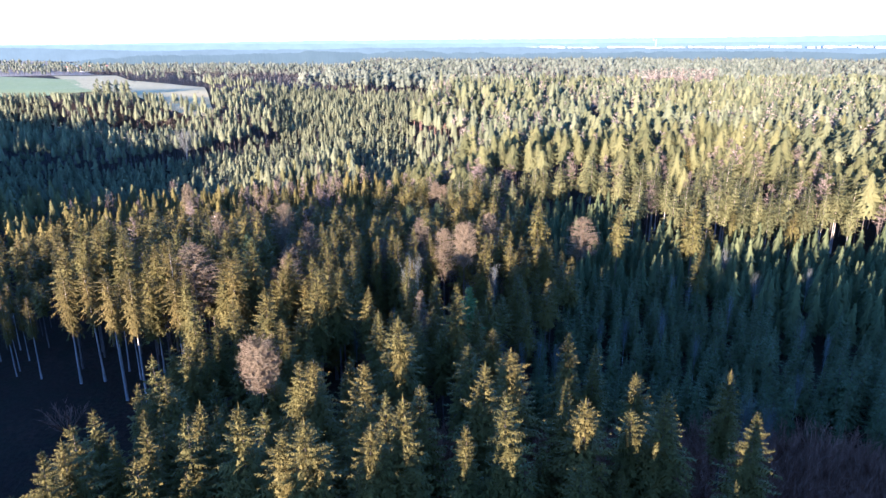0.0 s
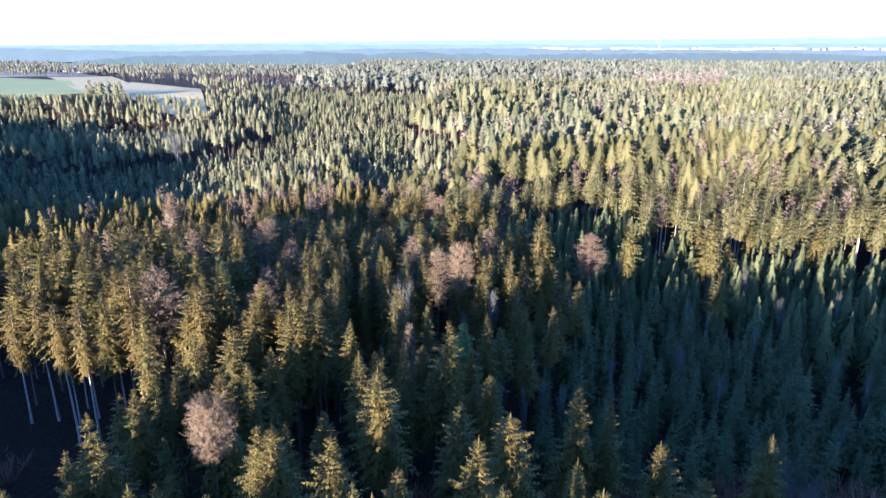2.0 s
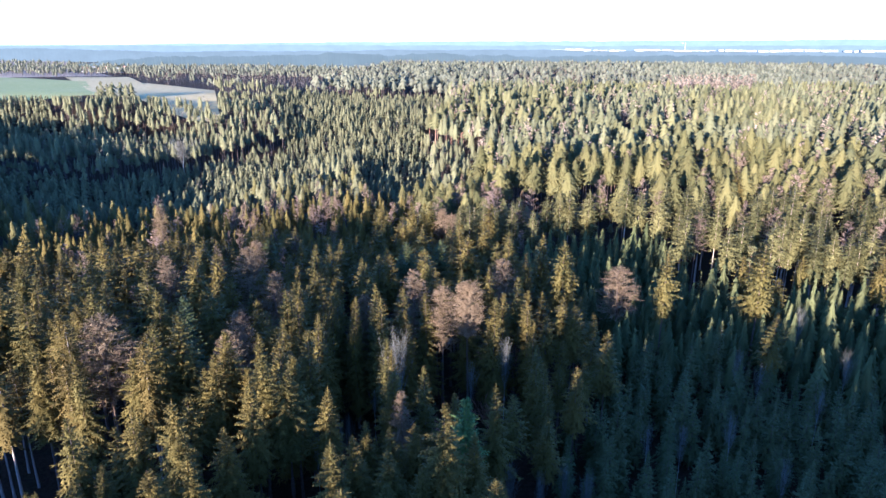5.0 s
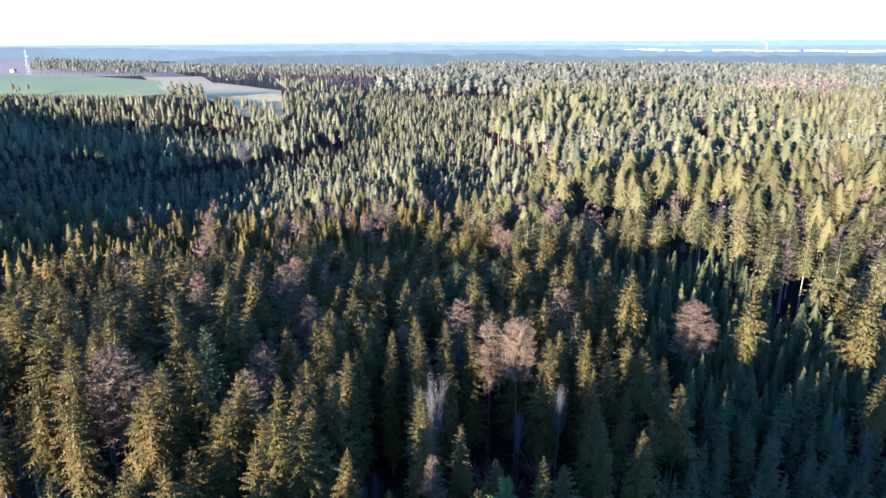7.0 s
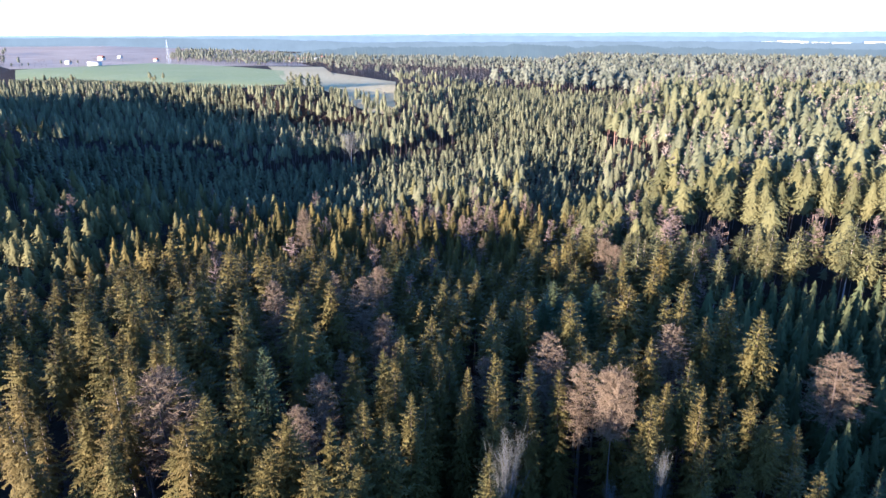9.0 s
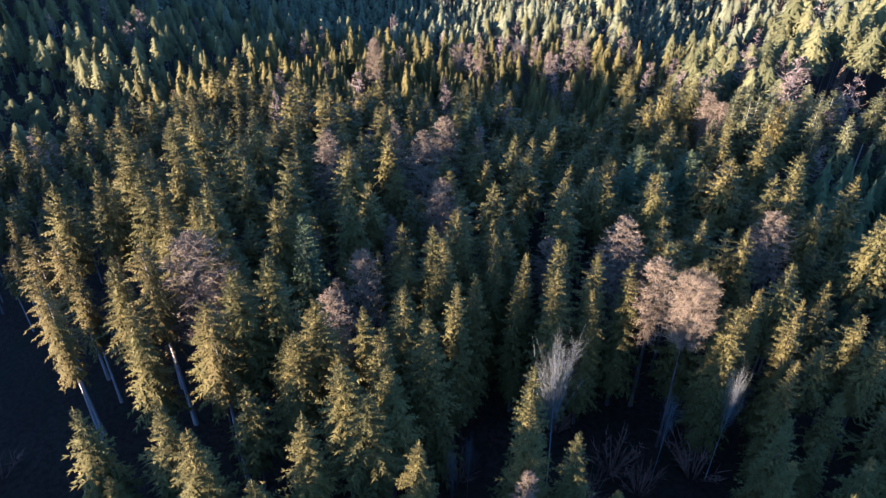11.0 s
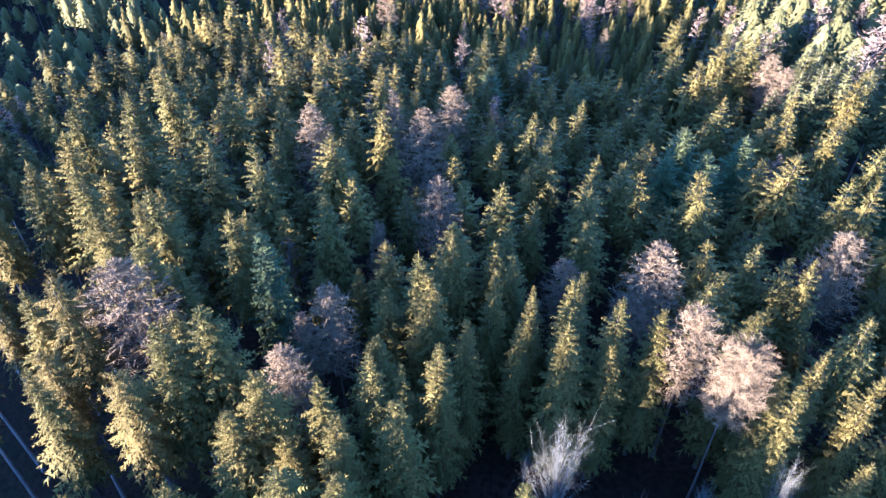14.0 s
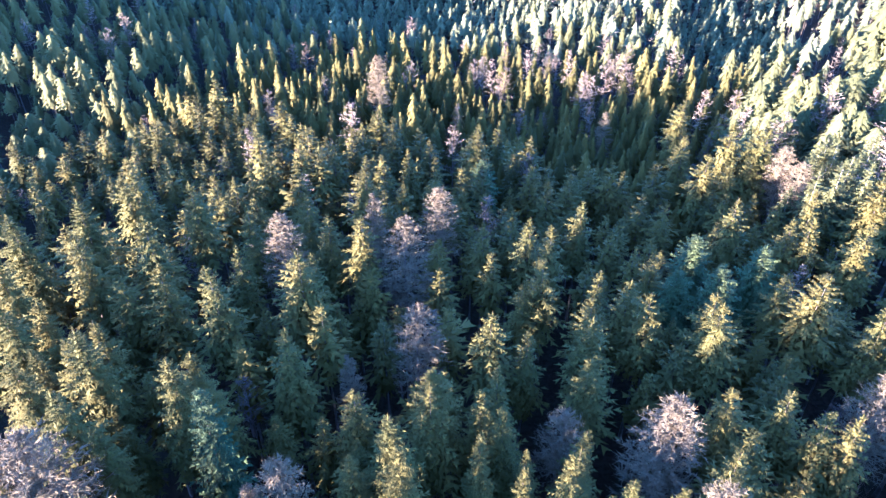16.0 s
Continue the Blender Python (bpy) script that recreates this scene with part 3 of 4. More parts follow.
        "far_spruce": (SPRUCE_BARK, FAR_HAZED_NEEDLE), "low_spruce": (SPRUCE_BARK, EDGE_NEEDLE), "speck_spruce": (SPRUCE_BARK, FAR_HAZED_NEEDLE), "horizon_spruce": (SPRUCE_BARK, HORIZON_HAZED_NEEDLE), "wood_spruce": (SPRUCE_BARK, NEEDLE), "full_spruce": (SPRUCE_BARK, NEEDLE), "slim_spruce": (SPRUCE_BARK, NEEDLE), "low_tree": (SPRUCE_BARK, FAR_HAZED_NEEDLE), "tiny_spruce": (SPRUCE_BARK, NEEDLE), "larch": (SPRUCE_BARK, LARCH_TWIG), "round_larch": (SPRUCE_BARK, LARCH_TWIG),
        "mid_larch": (SPRUCE_BARK, PINK_TWIG), "far_bare": (FAR_TWIG, FAR_TWIG), "canopy_spruce": (SPRUCE_BARK, EDGE_NEEDLE), "edge_spruce": (PALE_BARK, EDGE_NEEDLE), "far_larch": (FAR_TWIG, PALE_TWIG), "birch": (BIRCH_BARK, GREY_TWIG), "pine": (PINE_BARK, PINE_NEEDLE),
        "mid_pine": (PINE_BARK, PINE_NEEDLE), "far_pine": (PINE_BARK, PINE_NEEDLE), "shrub": (BROWN_TWIG, BROWN_TWIG)}
SHAPES["horizon_spruce"] = [ring_shape(s, radius=r, base=0.5, power=0.7, tiers=3, spokes=5) for s, r in ((78, 3.8), (79, 4.3))]
SHAPES["full_spruce"] = [conifer_shape(s, radius=r, base=0.14, power=p, gap=0.5, per=8, segs=5) for s, r, p in ((141, 3.5, 0.8), (142, 3.2, 0.86), (143, 3.8, 0.76))]
SHAPES["edge_spruce"] = SHAPES["mid_spruce"]
FULL = {"shrub": 5.0}
rng = np.random.default_rng(7)
TEMPLATES, TAKEN = {}, []


def template(kind, shape, name, look_of=None):
    """Meshes of one tree shape, made once."""
    key = (kind, shape, look_of)
    if key not in TEMPLATES:
        (tv, tf), (cv, cf) = SHAPES[kind][shape]
        tb, tc = MATS[look_of or kind]
        TEMPLATES[key] = (build(name + "_trunk", tv, tf, [tb], smooth=True), build(name + "_crown", cv, crown_normals(cv, cf)[1], [tc], normals=crown_normals(cv, cf)[0], tone=np.full(len(cv), 0.6)))
    return TEMPLATES[key]


def plant(kind, x, y, top, name, label, category, group, fat=1.0, shape=None, look_of=None, height=None):
    """One tree as a thing: an Empty at its foot with trunk and crown. top: the height of its tip."""
    z = float(ground_z(x, y))
    h = height or top - z
    if kind in ("spruce", "mid_spruce") and look_of is None and -24 < x < 18 and 117 < y < 152:
        kind = "full_spruce"    # branches to the ground beside the gap
    k = h / FULL.get(kind, 25.0)
    i = int(rng.integers(len(SHAPES[kind]))) if shape is None else shape
    trunk, crown = template(kind, i, name, look_of)
    foot = new(name)
    foot.empty_display_size = 0.5
    w = k * fat
    foot.matrix_world = Matrix.LocRotScale((x, y, z), Euler((rng.normal(0, 0.012), rng.normal(0, 0.012), rng.uniform(0, 6.28))), (w, w, k))
    for part_name, mesh in (("trunk", trunk), ("crown", crown)):
        o = new(part_name, mesh)
        o.parent = foot
    tagged(foot, label, category, group)
    TAKEN.append((x, y))
    return foot


def wood(name, spots, label, category):
    """Many trees joined in one mesh. spots: rows of kind, x, y, height, fatness."""
    V, F, M, N, T, n = [], [], [], [], [], 0
    mats, facing = [], {}
    for kind, x, y, h, fat in spots:
        pair = SHAPES[kind][int(rng.integers(len(SHAPES[kind])))]
        k = h / FULL.get(kind, 25.0)
        a = rng.uniform(0, 6.28)
        c, s = math.cos(a) * k * fat, math.sin(a) * k * fat
        z, own_tone = float(ground_z(x, y)), rng.random()
        for mesh, mat in zip(pair, MATS[kind]):
            if mat not in mats:
                mats.append(mat)
            v, f = mesh
            if id(v) not in facing:
                facing[id(v)] = crown_normals(v, f, 0.7 if kind.split("_")[0] in ("far", "speck", "horizon", "low", "canopy", "mid", "slim") else 1.5)
            q, f = facing[id(v)]
            ca, sa = math.cos(a), math.sin(a)
            N.append(np.column_stack([q[:, 0] * ca - q[:, 1] * sa, q[:, 0] * sa + q[:, 1] * ca, q[:, 2]]))
            V.append(np.column_stack([v[:, 0] * c - v[:, 1] * s + x, v[:, 0] * s + v[:, 1] * c + y, v[:, 2] * k + z]))
            F.append(f + n)
            T.append(np.full(len(v), own_tone))
            M.append(np.full(len(f), mats.index(mat)))
            n += len(v)
    ob = new(name, build(name, np.concatenate(V), np.concatenate(F), mats, np.concatenate(M), normals=np.concatenate(N), tone=np.concatenate(T)))
    return tagged(ob, label, category, kind="stuff")


for x, y, top in (
        (-4, 57.2, 32.3), (2.1, 57.3, 29.1), (-20.3, 57.4, 31.1), (6.6, 57.8, 32.2), (31.8, 59.8, 28.9), (-6.1, 60.2, 30.9),
        (14.9, 61.8, 29.4), (-35.4, 62.1, 24.7), (-8.9, 62.4, 28.2), (23.9, 62.5, 29.5), (20.9, 64.1, 26.6), (4.2, 67.3, 30.6),
        (-9, 68, 30.5), (-16.1, 72.4, 28.6), (24.1, 73.5, 25.8), (8.6, 73.7, 29.3), (-18.6, 75.1, 27.1), (37.7, 77.4, 24.1),
        (3.3, 78, 27.7), (-6.1, 82.3, 29.8), (20.7, 82.4, 25.5), (17.5, 82.5, 27.5), (-38.2, 88.9, 23.6), (-37, 98, 20.5),
        (8.2, 110.6, 24.5), (-19.4, 112.4, 25), (-29.7, 116.1, 25.5), (-5.7, 117.9, 25.7), (-0.9, 118.4, 23), (-39.1, 118.5, 28.8)):
    plant("spruce", x, y, top, "spruce", "tall spruce with its tip in the sun", "tree", "spruces of the wood", rng.uniform(0.85, 1.1))
for x, y, top in (
        (-29.3, 119.1, 27.6), (-21.6, 119.8, 26.3), (-36.7, 122.1, 29.2), (-18.8, 123, 26.1), (-51.6, 126.6, 27.8), (-48.2, 127.3, 25.3),
        (-58.5, 128.2, 27), (-19.3, 130.7, 25.6), (-66.7, 132, 27.5), (-55.4, 132.7, 28.2), (-58.7, 132.8, 25.7), (-46.1, 134.5, 27.6),
        (-19.1, 135.9, 23.4), (-74.7, 136.2, 28), (-23.7, 136.9, 26.1), (-14.6, 139.3, 22.7), (-9.9, 139.3, 24.9), (-26.3, 139.5, 25.8),
        (-80.4, 141.7, 27.3), (9.2, 141.9, 24.4)):
    plant("spruce", x, y, top, "spruce", "tall spruce with its tip in the sun", "tree", "spruces of the wood", rng.uniform(0.85, 1.1))
for x, y, top in (
        (-14.8, 142, 24.1), (-19.1, 142.3, 24.8), (-10.9, 143.6, 26.1), (-6.7, 144.1, 25), (-41.4, 144.2, 25.5), (-73.8, 144.3, 26),
        (-25.1, 144.7, 25.5), (-61, 146, 24.9), (8.7, 146.6, 20.7), (-2.8, 146.8, 23), (19.4, 147, 18.3), (-53.4, 147.2, 27.1),
        (-19.3, 148.3, 22.9), (-22, 148.4, 23.3), (61.4, 149.2, 18.9), (-12.6, 149.6, 21.6), (-68, 150.2, 27), (25.4, 150.3, 18.8),
        (12.1, 150.9, 21.5), (-0, 152.3, 23.8), (-47.6, 153.7, 26.7), (1.5, 156.9, 21.7), (-25.7, 157.9, 23.4), (-22, 159.8, 21.3),
        (-86.6, 161.2, 23), (-72.5, 161.3, 25.2), (6.7, 162.7, 22.2), (-16.8, 163.8, 22.7), (45.5, 164.6, 25.6), (-54.2, 167, 22.5)):
    plant("mid_spruce", x, y, top, "spruce", "tall spruce with its tip in the sun", "tree", "spruces of the wood", rng.uniform(0.85, 1.1))
for x, y, top in (
        (-48.5, 167, 23.8), (66.1, 167.5, 26.9), (-26.3, 168.5, 20.6), (-59.2, 169, 22.9), (25.5, 170.5, 26.3), (-11.9, 170.6, 22.6),
        (-24.8, 171.2, 22.4), (-4.8, 172.2, 23.3), (-14.9, 174.2, 21.2), (-36.4, 178.4, 19.9), (-56.1, 178.9, 23.7), (-30.6, 179.9, 21.8),
        (-27.3, 180.1, 22), (14.2, 180.3, 23.8), (4.5, 181.3, 23.9), (11.4, 181.6, 22.4), (1.2, 185.3, 20.8)):
    plant("mid_spruce", x, y, top, "spruce", "tall spruce with its tip in the sun", "tree", "spruces of the wood", rng.uniform(0.85, 1.1))
for x, y, top in (
        (-26.8, 191.2, 19.8), (-60.4, 197.8, 17.1), (0.4, 198, 20.7), (9.2, 198.8, 22.3), (3.1, 199.5, 21.5), (-6.9, 200.2, 21),
        (-51.2, 205.9, 19.8), (-13.3, 216, 19.6), (-10.4, 218.2, 18.3), (-54.3, 221.7, 14.4), (-19.4, 225.8, 17.2), (-12, 227.2, 20.9),
        (-8, 229.2, 20.5), (40.9, 230.5, 15.6), (-23.3, 242.3, 17.4), (94.9, 256.4, 25.8)):
    plant("mid_spruce", x, y, top, "spruce", "slim spruce standing in the valley wood", "tree", "spruces of the wood", rng.uniform(0.85, 1.1))
for x, y, top in (
        (-37.4, 52.1, 29.2), (-12.8, 53.8, 31.8), (-6.9, 54.5, 30.6), (-15.9, 54.7, 30), (-37.3, 55.7, 28.2), (-31.4, 60.5, 27.5),
        (-2.4, 63.2, 30.1), (-27.2, 64.8, 27.1), (14.3, 66.5, 28.6), (-29.4, 101.5, 26.6), (-21.9, 106.9, 26.6), (-46.3, 110.9, 27),
        (-23.2, 113.8, 26.1), (-40.5, 115, 25.4), (-19, 115.8, 25.6), (-56.2, 117.3, 26.1), (-25.8, 117.7, 22.5), (-32.1, 117.9, 22.5),
        (-6.5, 121.6, 25.4), (-26, 122.2, 25.9), (-42.7, 122.8, 24.9), (-75.8, 124.9, 27.1), (-23.5, 126.7, 26), (-22.1, 128.4, 23.3),
        (-25.7, 129.8, 23.2), (-73.9, 130.4, 27.2), (-62.5, 131.4, 24), (-75.8, 133.2, 24), (-68.1, 135.1, 24.3), (-61.4, 135.5, 23.1)):
    plant("spruce" if y < 150 else "mid_spruce", x, y, top, "spruce", "tall spruce with its tip in the sun", "tree", "spruces of the wood", rng.uniform(0.82, 1.06))
for x, y, top in (
        (-59.1, 136.1, 25.2), (-44.7, 136.6, 24.7), (-47.9, 137.6, 24.6), (16, 140.3, 20.2), (-6, 141.1, 21.9), (-16, 145.7, 21.2),
        (-11.5, 146.4, 23.6), (15.8, 146.9, 23.5), (-44.4, 147.4, 22), (-26.1, 147.6, 24.7), (24.2, 148.1, 20.5), (11.4, 148.6, 22.4),
        (5, 149.1, 24.5), (-78.5, 149.4, 26.4), (28.5, 151.1, 17.5), (-21.2, 151.3, 23.9), (22.3, 151.4, 21.1), (14, 154.2, 23.6),
        (-58.8, 154.9, 23), (-49.3, 155.7, 24.8), (-50.1, 158.2, 22.7), (-14.4, 159.2, 21.3), (-1.4, 160.7, 22.7), (-62.8, 161.7, 24),
        (9.5, 162.8, 22.6), (19.9, 162.8, 17.5), (3.5, 163.8, 21.7), (-88.8, 164, 21.2), (-58.5, 164.5, 20.7), (-17.4, 168.5, 21.3)):
    plant("spruce" if y < 150 else "mid_spruce", x, y, top, "spruce", "tall spruce with its tip in the sun", "tree", "spruces of the wood", rng.uniform(0.82, 1.06))
for x, y, top in (
        (25.8, 173.5, 24.8), (73.8, 175.2, 16.5), (-19.3, 175.5, 20.2), (-5.6, 175.8, 21.8), (17.8, 177.8, 21), (22.2, 183.2, 23.8),
        (5, 183.8, 22.7), (-14.8, 184, 19.5), (101.8, 184.9, 18.5), (74.7, 188.4, 20.7), (73.1, 192.6, 16.5), (88.1, 193.7, 16.1),
        (15.1, 194.4, 21.6), (0.6, 200.3, 19.8), (9.8, 203.6, 20.2), (2.7, 209, 20.6), (-33.7, 209.3, 15.2), (10.5, 211.9, 22.9),
        (11.5, 214.3, 23.9), (-55.5, 216.1, 15.5), (-19, 223.1, 18.7), (-7.1, 224.3, 17.3), (-6.5, 227.1, 21.3)):
    plant("spruce" if y < 150 else "mid_spruce", x, y, top, "spruce", "tall spruce with its tip in the sun", "tree", "spruces of the wood", rng.uniform(0.82, 1.06))
for x, y, top in (
        (-72.7, 118.3, 23.7), (-68.3, 119.1, 24.4), (-60.3, 111.5, 26.6), (-54.9, 108.2, 27.4), (-49.6, 113.7, 24.3), (-41.6, 120.7, 26.1),
        (-51, 118.2, 28.8), (-38.1, 113.5, 28.1)):
    plant("old_spruce", x, y, top, "old_spruce", "old spruce with a bare pale trunk and olive crown", "tree", "old spruces at the clearing")
for x, y, top in (
        (-10.7, 183.2, 18.5), (-5.7, 183.7, 20.2), (-2.4, 191.4, 19.8), (-10.2, 190.5, 19.5), (-47.7, 202.6, 16.2)):
    plant("spruce", x, y, top, "spruce", "broad blue-green spruce with a rounded top", "tree", "spruces of the wood", 1.15, 3, "blue")
for x, y, top in (
        (77.5, 198.7, 16.4), (104.5, 192.4, 16.2)):
    plant("pine", x, y, top, "pine", "Scots pine with a rounded blue-green crown", "tree", "pines", 1.1)
BROAD = {(37.2, 168.2): 1.9, (-48.7, 122.6): 1.7, (-42.9, 168.5): 1.6, (-6, 154.6): 1.7, (-57, 161.7): 1.5, (-44.7, 180.5): 1.2, (12.1, 169.7): 1.5}
for x, y, top in (
        (37.2, 168.2, 21.2), (-4, 113.8, 21.9), (-48.7, 122.6, 28.4), (-42.9, 168.5, 24.4), (-44.7, 180.5, 22.5), (-50.9, 173.8, 23.2),
        (-32.1, 132.3, 25.4), (-57, 161.7, 24.6), (-39.9, 248.7, 9.2), (-37.4, 148.6, 20), (-3, 225.3, 19.5), (0.2, 221.1, 19.1),
        (12.1, 169.7, 22.1), (-14.7, 152.5, 20.4), (-33.3, 155.9, 23.6), (-6, 154.6, 24.8), (-31, 123.5, 25.6), (25.4, 277.4, 14),
        (-35.5, 131.2, 20.5), (-94.8, 238.6, 16.5)):
    plant("larch", x, y, top, "larch", "bare larch with pinkish twigs among dark spruces", "tree", "bare larches", BROAD.get((x, y), rng.uniform(1.05, 1.25)))
for x, y, top in (
        (50.8, 145.3, 11.2), (56.3, 130.4, 10.8), (63.4, 123.9, 11.8), (39.5, 118.8, 13.3), (53.9, 144.6, 11.4), (31.5, 133.8, 13.8),
        (41, 154.6, 12.6), (70.3, 149.1, 9.6), (73.7, 124.2, 11.6), (21.1, 129.2, 13.6), (46.6, 120.3, 11.4), (61.2, 106, 12.3),
        (31.4, 147.6, 15), (37.2, 145.5, 14.9), (54.1, 155, 15.1), (64.7, 197.4, 10.4)):
    plant("young_spruce", x, y, top, "young_spruce", "slender dark green young spruce in a dense plantation", "tree", "young spruces of the plantation")
for x, y, top, wide in ((-113.6, 249.5, 1.5, 1.7), (-114.2, 221.2, 6.7, 1.5), (-88.5, 200.8, 9.9, 1.4), (-94.9, 213.5, 2.6, 1.6), (-50.3, 284.4, -1.0, 1.8), (11.8, 288.7, 8.9, 1.5)):
    plant("larch", x, y, top, "larch", "bare larch with reddish twigs on the slope", "tree", "bare larches", wide)
plant("round_larch", 4.9, 142.2, 26.3, "larch", "broad bare larch with a rounded pink-tan crown", "tree", "bare larches", 0.78, 0)
plant("round_larch", -24.1, 76.8, 28.3, "larch", "round-headed bare larch in tan and pink", "tree", "bare larches", 0.66, 1)
plant("larch", 0.2, 148.2, 24.0, "larch", "thin bare larch with an orange-pink top", "tree", "bare larches", 1.3, 1)
plant("fir", -41.65, 133.3, 27.0, "fir", "dense blue-green fir with a bright tip", "tree", "", 0.95)
plant("spruce", 4.4, 106.0, 25.4, "spruce", "spruce with a bright lime-green top", "tree", "spruces of the wood", 1.0, 1, "lime")
plant("birch", -5.8, 128.6, 23.8, "birch", "leafless birch with white twigs", "tree", "birches", 0.62)
plant("birch", -160.0, 410.0, 15.6, "bare_tree", "tall pale leafless tree above young spruces", "tree", "", 2.0)
plant("birch", 53.7, 144.9, 13.8, "birch", "thin leafless birch with a pale stem", "tree", "birches", rng.uniform(0.35, 0.55))
plant("birch", 56.7, 142.5, 12.3, "birch", "thin leafless birch with a pale stem", "tree", "birches", rng.uniform(0.35, 0.55))
plant("birch", 44.9, 124.4, 13.3, "birch", "thin leafless birch with a pale stem", "tree", "birches", rng.uniform(0.35, 0.55))
plant("birch", 36.2, 120.5, 13.3, "birch", "thin leafless birch with a pale stem", "tree", "birches", rng.uniform(0.35, 0.55))
plant("birch", 31.8, 122, 12.3, "birch", "thin leafless birch with a pale stem", "tree", "birches", rng.uniform(0.35, 0.55))
plant("birch", 61.9, 132.1, 13.3, "birch", "thin leafless birch with a pale stem", "tree", "birches", rng.uniform(0.35, 0.55))
plant("birch", 71.2, 120.4, 12.3, "birch", "thin leafless birch with a pale stem", "tree", "birches", rng.uniform(0.35, 0.55))
plant("birch", 60.2, 99.8, 12.3, "birch", "thin leafless birch with a pale stem", "tree", "birches", rng.uniform(0.35, 0.55))
plant("birch", 87.9, 149.3, 13.3, "birch", "thin leafless birch with a pale stem", "tree", "birches", rng.uniform(0.35, 0.55))
plant("birch", 73.7, 146.1, 13.3, "birch", "thin leafless birch with a pale stem", "tree", "birches", rng.uniform(0.35, 0.55))
plant("birch", 47.5, 112.6, 13.3, "birch", "thin leafless birch with a pale stem", "tree", "birches", rng.uniform(0.35, 0.55))
plant("birch", 72, 112.6, 13.3, "birch", "thin leafless birch with a pale stem", "tree", "birches", rng.uniform(0.35, 0.55))
plant("birch", 74.1, 164.7, 14.3, "birch", "thin leafless birch with a pale stem", "tree", "birches", rng.uniform(0.35, 0.55))
plant("birch", 41.6, 80.2, 19.3, "birch", "thin leafless birch with a pale stem", "tree", "birches", rng.uniform(0.35, 0.55))
plant("birch", 45.4, 81.3, 17.3, "birch", "thin leafless birch with a pale stem", "tree", "birches", rng.uniform(0.35, 0.55))
plant("birch", -13.5, 118.5, 14.3, "birch", "thin leafless birch with a pale stem", "tree", "birches", rng.uniform(0.35, 0.55))
plant("birch", -15.3, 115.6, 12.3, "birch", "thin leafless birch with a pale stem", "tree", "birches", rng.uniform(0.35, 0.55))
plant("birch", 10.5, 109, 14.3, "birch", "thin leafless birch with a pale stem", "tree", "birches", rng.uniform(0.35, 0.55))
plant("birch", 14, 105.6, 15.3, "birch", "thin leafless birch with a pale stem", "tree", "birches", rng.uniform(0.35, 0.55))
plant("birch", 17.5, 109, 14.3, "birch", "thin leafless birch with a pale stem", "tree", "birches", rng.uniform(0.35, 0.55))
plant("birch", 20.6, 109.1, 13.3, "birch", "thin leafless birch with a pale stem", "tree", "birches", rng.uniform(0.35, 0.55))
plant("birch", -10.9, 134.5, 10.3, "birch", "thin leafless birch with a pale stem", "tree", "birches", rng.uniform(0.35, 0.55))
plant("birch", 11.3, 139.5, 18.3, "birch", "thin leafless birch with a pale stem", "tree", "birches", rng.uniform(0.35, 0.55))
plant("birch", 5.3, 135.8, 15.3, "birch", "thin leafless birch with a pale stem", "tree", "birches", rng.uniform(0.35, 0.55))
plant("birch", -17.3, 118.8, 12.3, "birch", "thin leafless birch with a pale stem", "tree", "birches", rng.uniform(0.35, 0.55))
plant("birch", -13.1, 121.5, 13.3, "birch", "thin leafless birch with a pale stem", "tree", "birches", rng.uniform(0.35, 0.55))
plant("shrub", -66, 100.9, 0, "bush", "leafless reddish-brown bush in a gap of the wood", "bush", "bushes", rng.uniform(0.8, 1.1), height=6.5)
plant("shrub", 7.7, 168, 0, "bush", "leafless reddish-brown bush in a gap of the wood", "bush", "bushes", rng.uniform(0.8, 1.1), height=9)
plant("shrub", 11.8, 169.2, 0, "bush", "leafless reddish-brown bush in a gap of the wood", "bush", "bushes", rng.uniform(0.8, 1.1), height=9)
plant("shrub", 15, 168.9, 0, "bush", "leafless reddish-brown bush in a gap of the wood", "bush", "bushes", rng.uniform(0.8, 1.1), height=8)
plant("shrub", 10.6, 165.5, 0, "bush", "leafless reddish-brown bush in a gap of the wood", "bush", "bushes", rng.uniform(0.8, 1.1), height=8)
plant("shrub", 1.1, 79.2, 0, "bush", "leafless reddish-brown bush in a gap of the wood", "bush", "bushes", rng.uniform(0.8, 1.1), height=8)
plant("shrub", 6, 80.4, 0, "bush", "leafless reddish-brown bush in a gap of the wood", "bush", "bushes", rng.uniform(0.8, 1.1), height=8)
plant("shrub", 12.1, 77.8, 0, "bush", "leafless reddish-brown bush in a gap of the wood", "bush", "bushes", rng.uniform(0.8, 1.1), height=8)
plant("shrub", 18.1, 80.3, 0, "bush", "leafless reddish-brown bush in a gap of the wood", "bush", "bushes", rng.uniform(0.8, 1.1), height=9)
plant("shrub", 23.5, 79.6, 0, "bush", "leafless reddish-brown bush in a gap of the wood", "bush", "bushes", rng.uniform(0.8, 1.1), height=9)
plant("shrub", 28.5, 80.2, 0, "bush", "leafless reddish-brown bush in a gap of the wood", "bush", "bushes", rng.uniform(0.8, 1.1), height=8)
plant("shrub", 34.6, 81.5, 0, "bush", "leafless reddish-brown bush in a gap of the wood", "bush", "bushes", rng.uniform(0.8, 1.1), height=9)
plant("shrub", 39.4, 80.9, 0, "bush", "leafless reddish-brown bush in a gap of the wood", "bush", "bushes", rng.uniform(0.8, 1.1), height=8)
plant("shrub", 40.4, 77.7, 0, "bush", "leafless reddish-brown bush in a gap of the wood", "bush", "bushes", rng.uniform(0.8, 1.1), height=8)
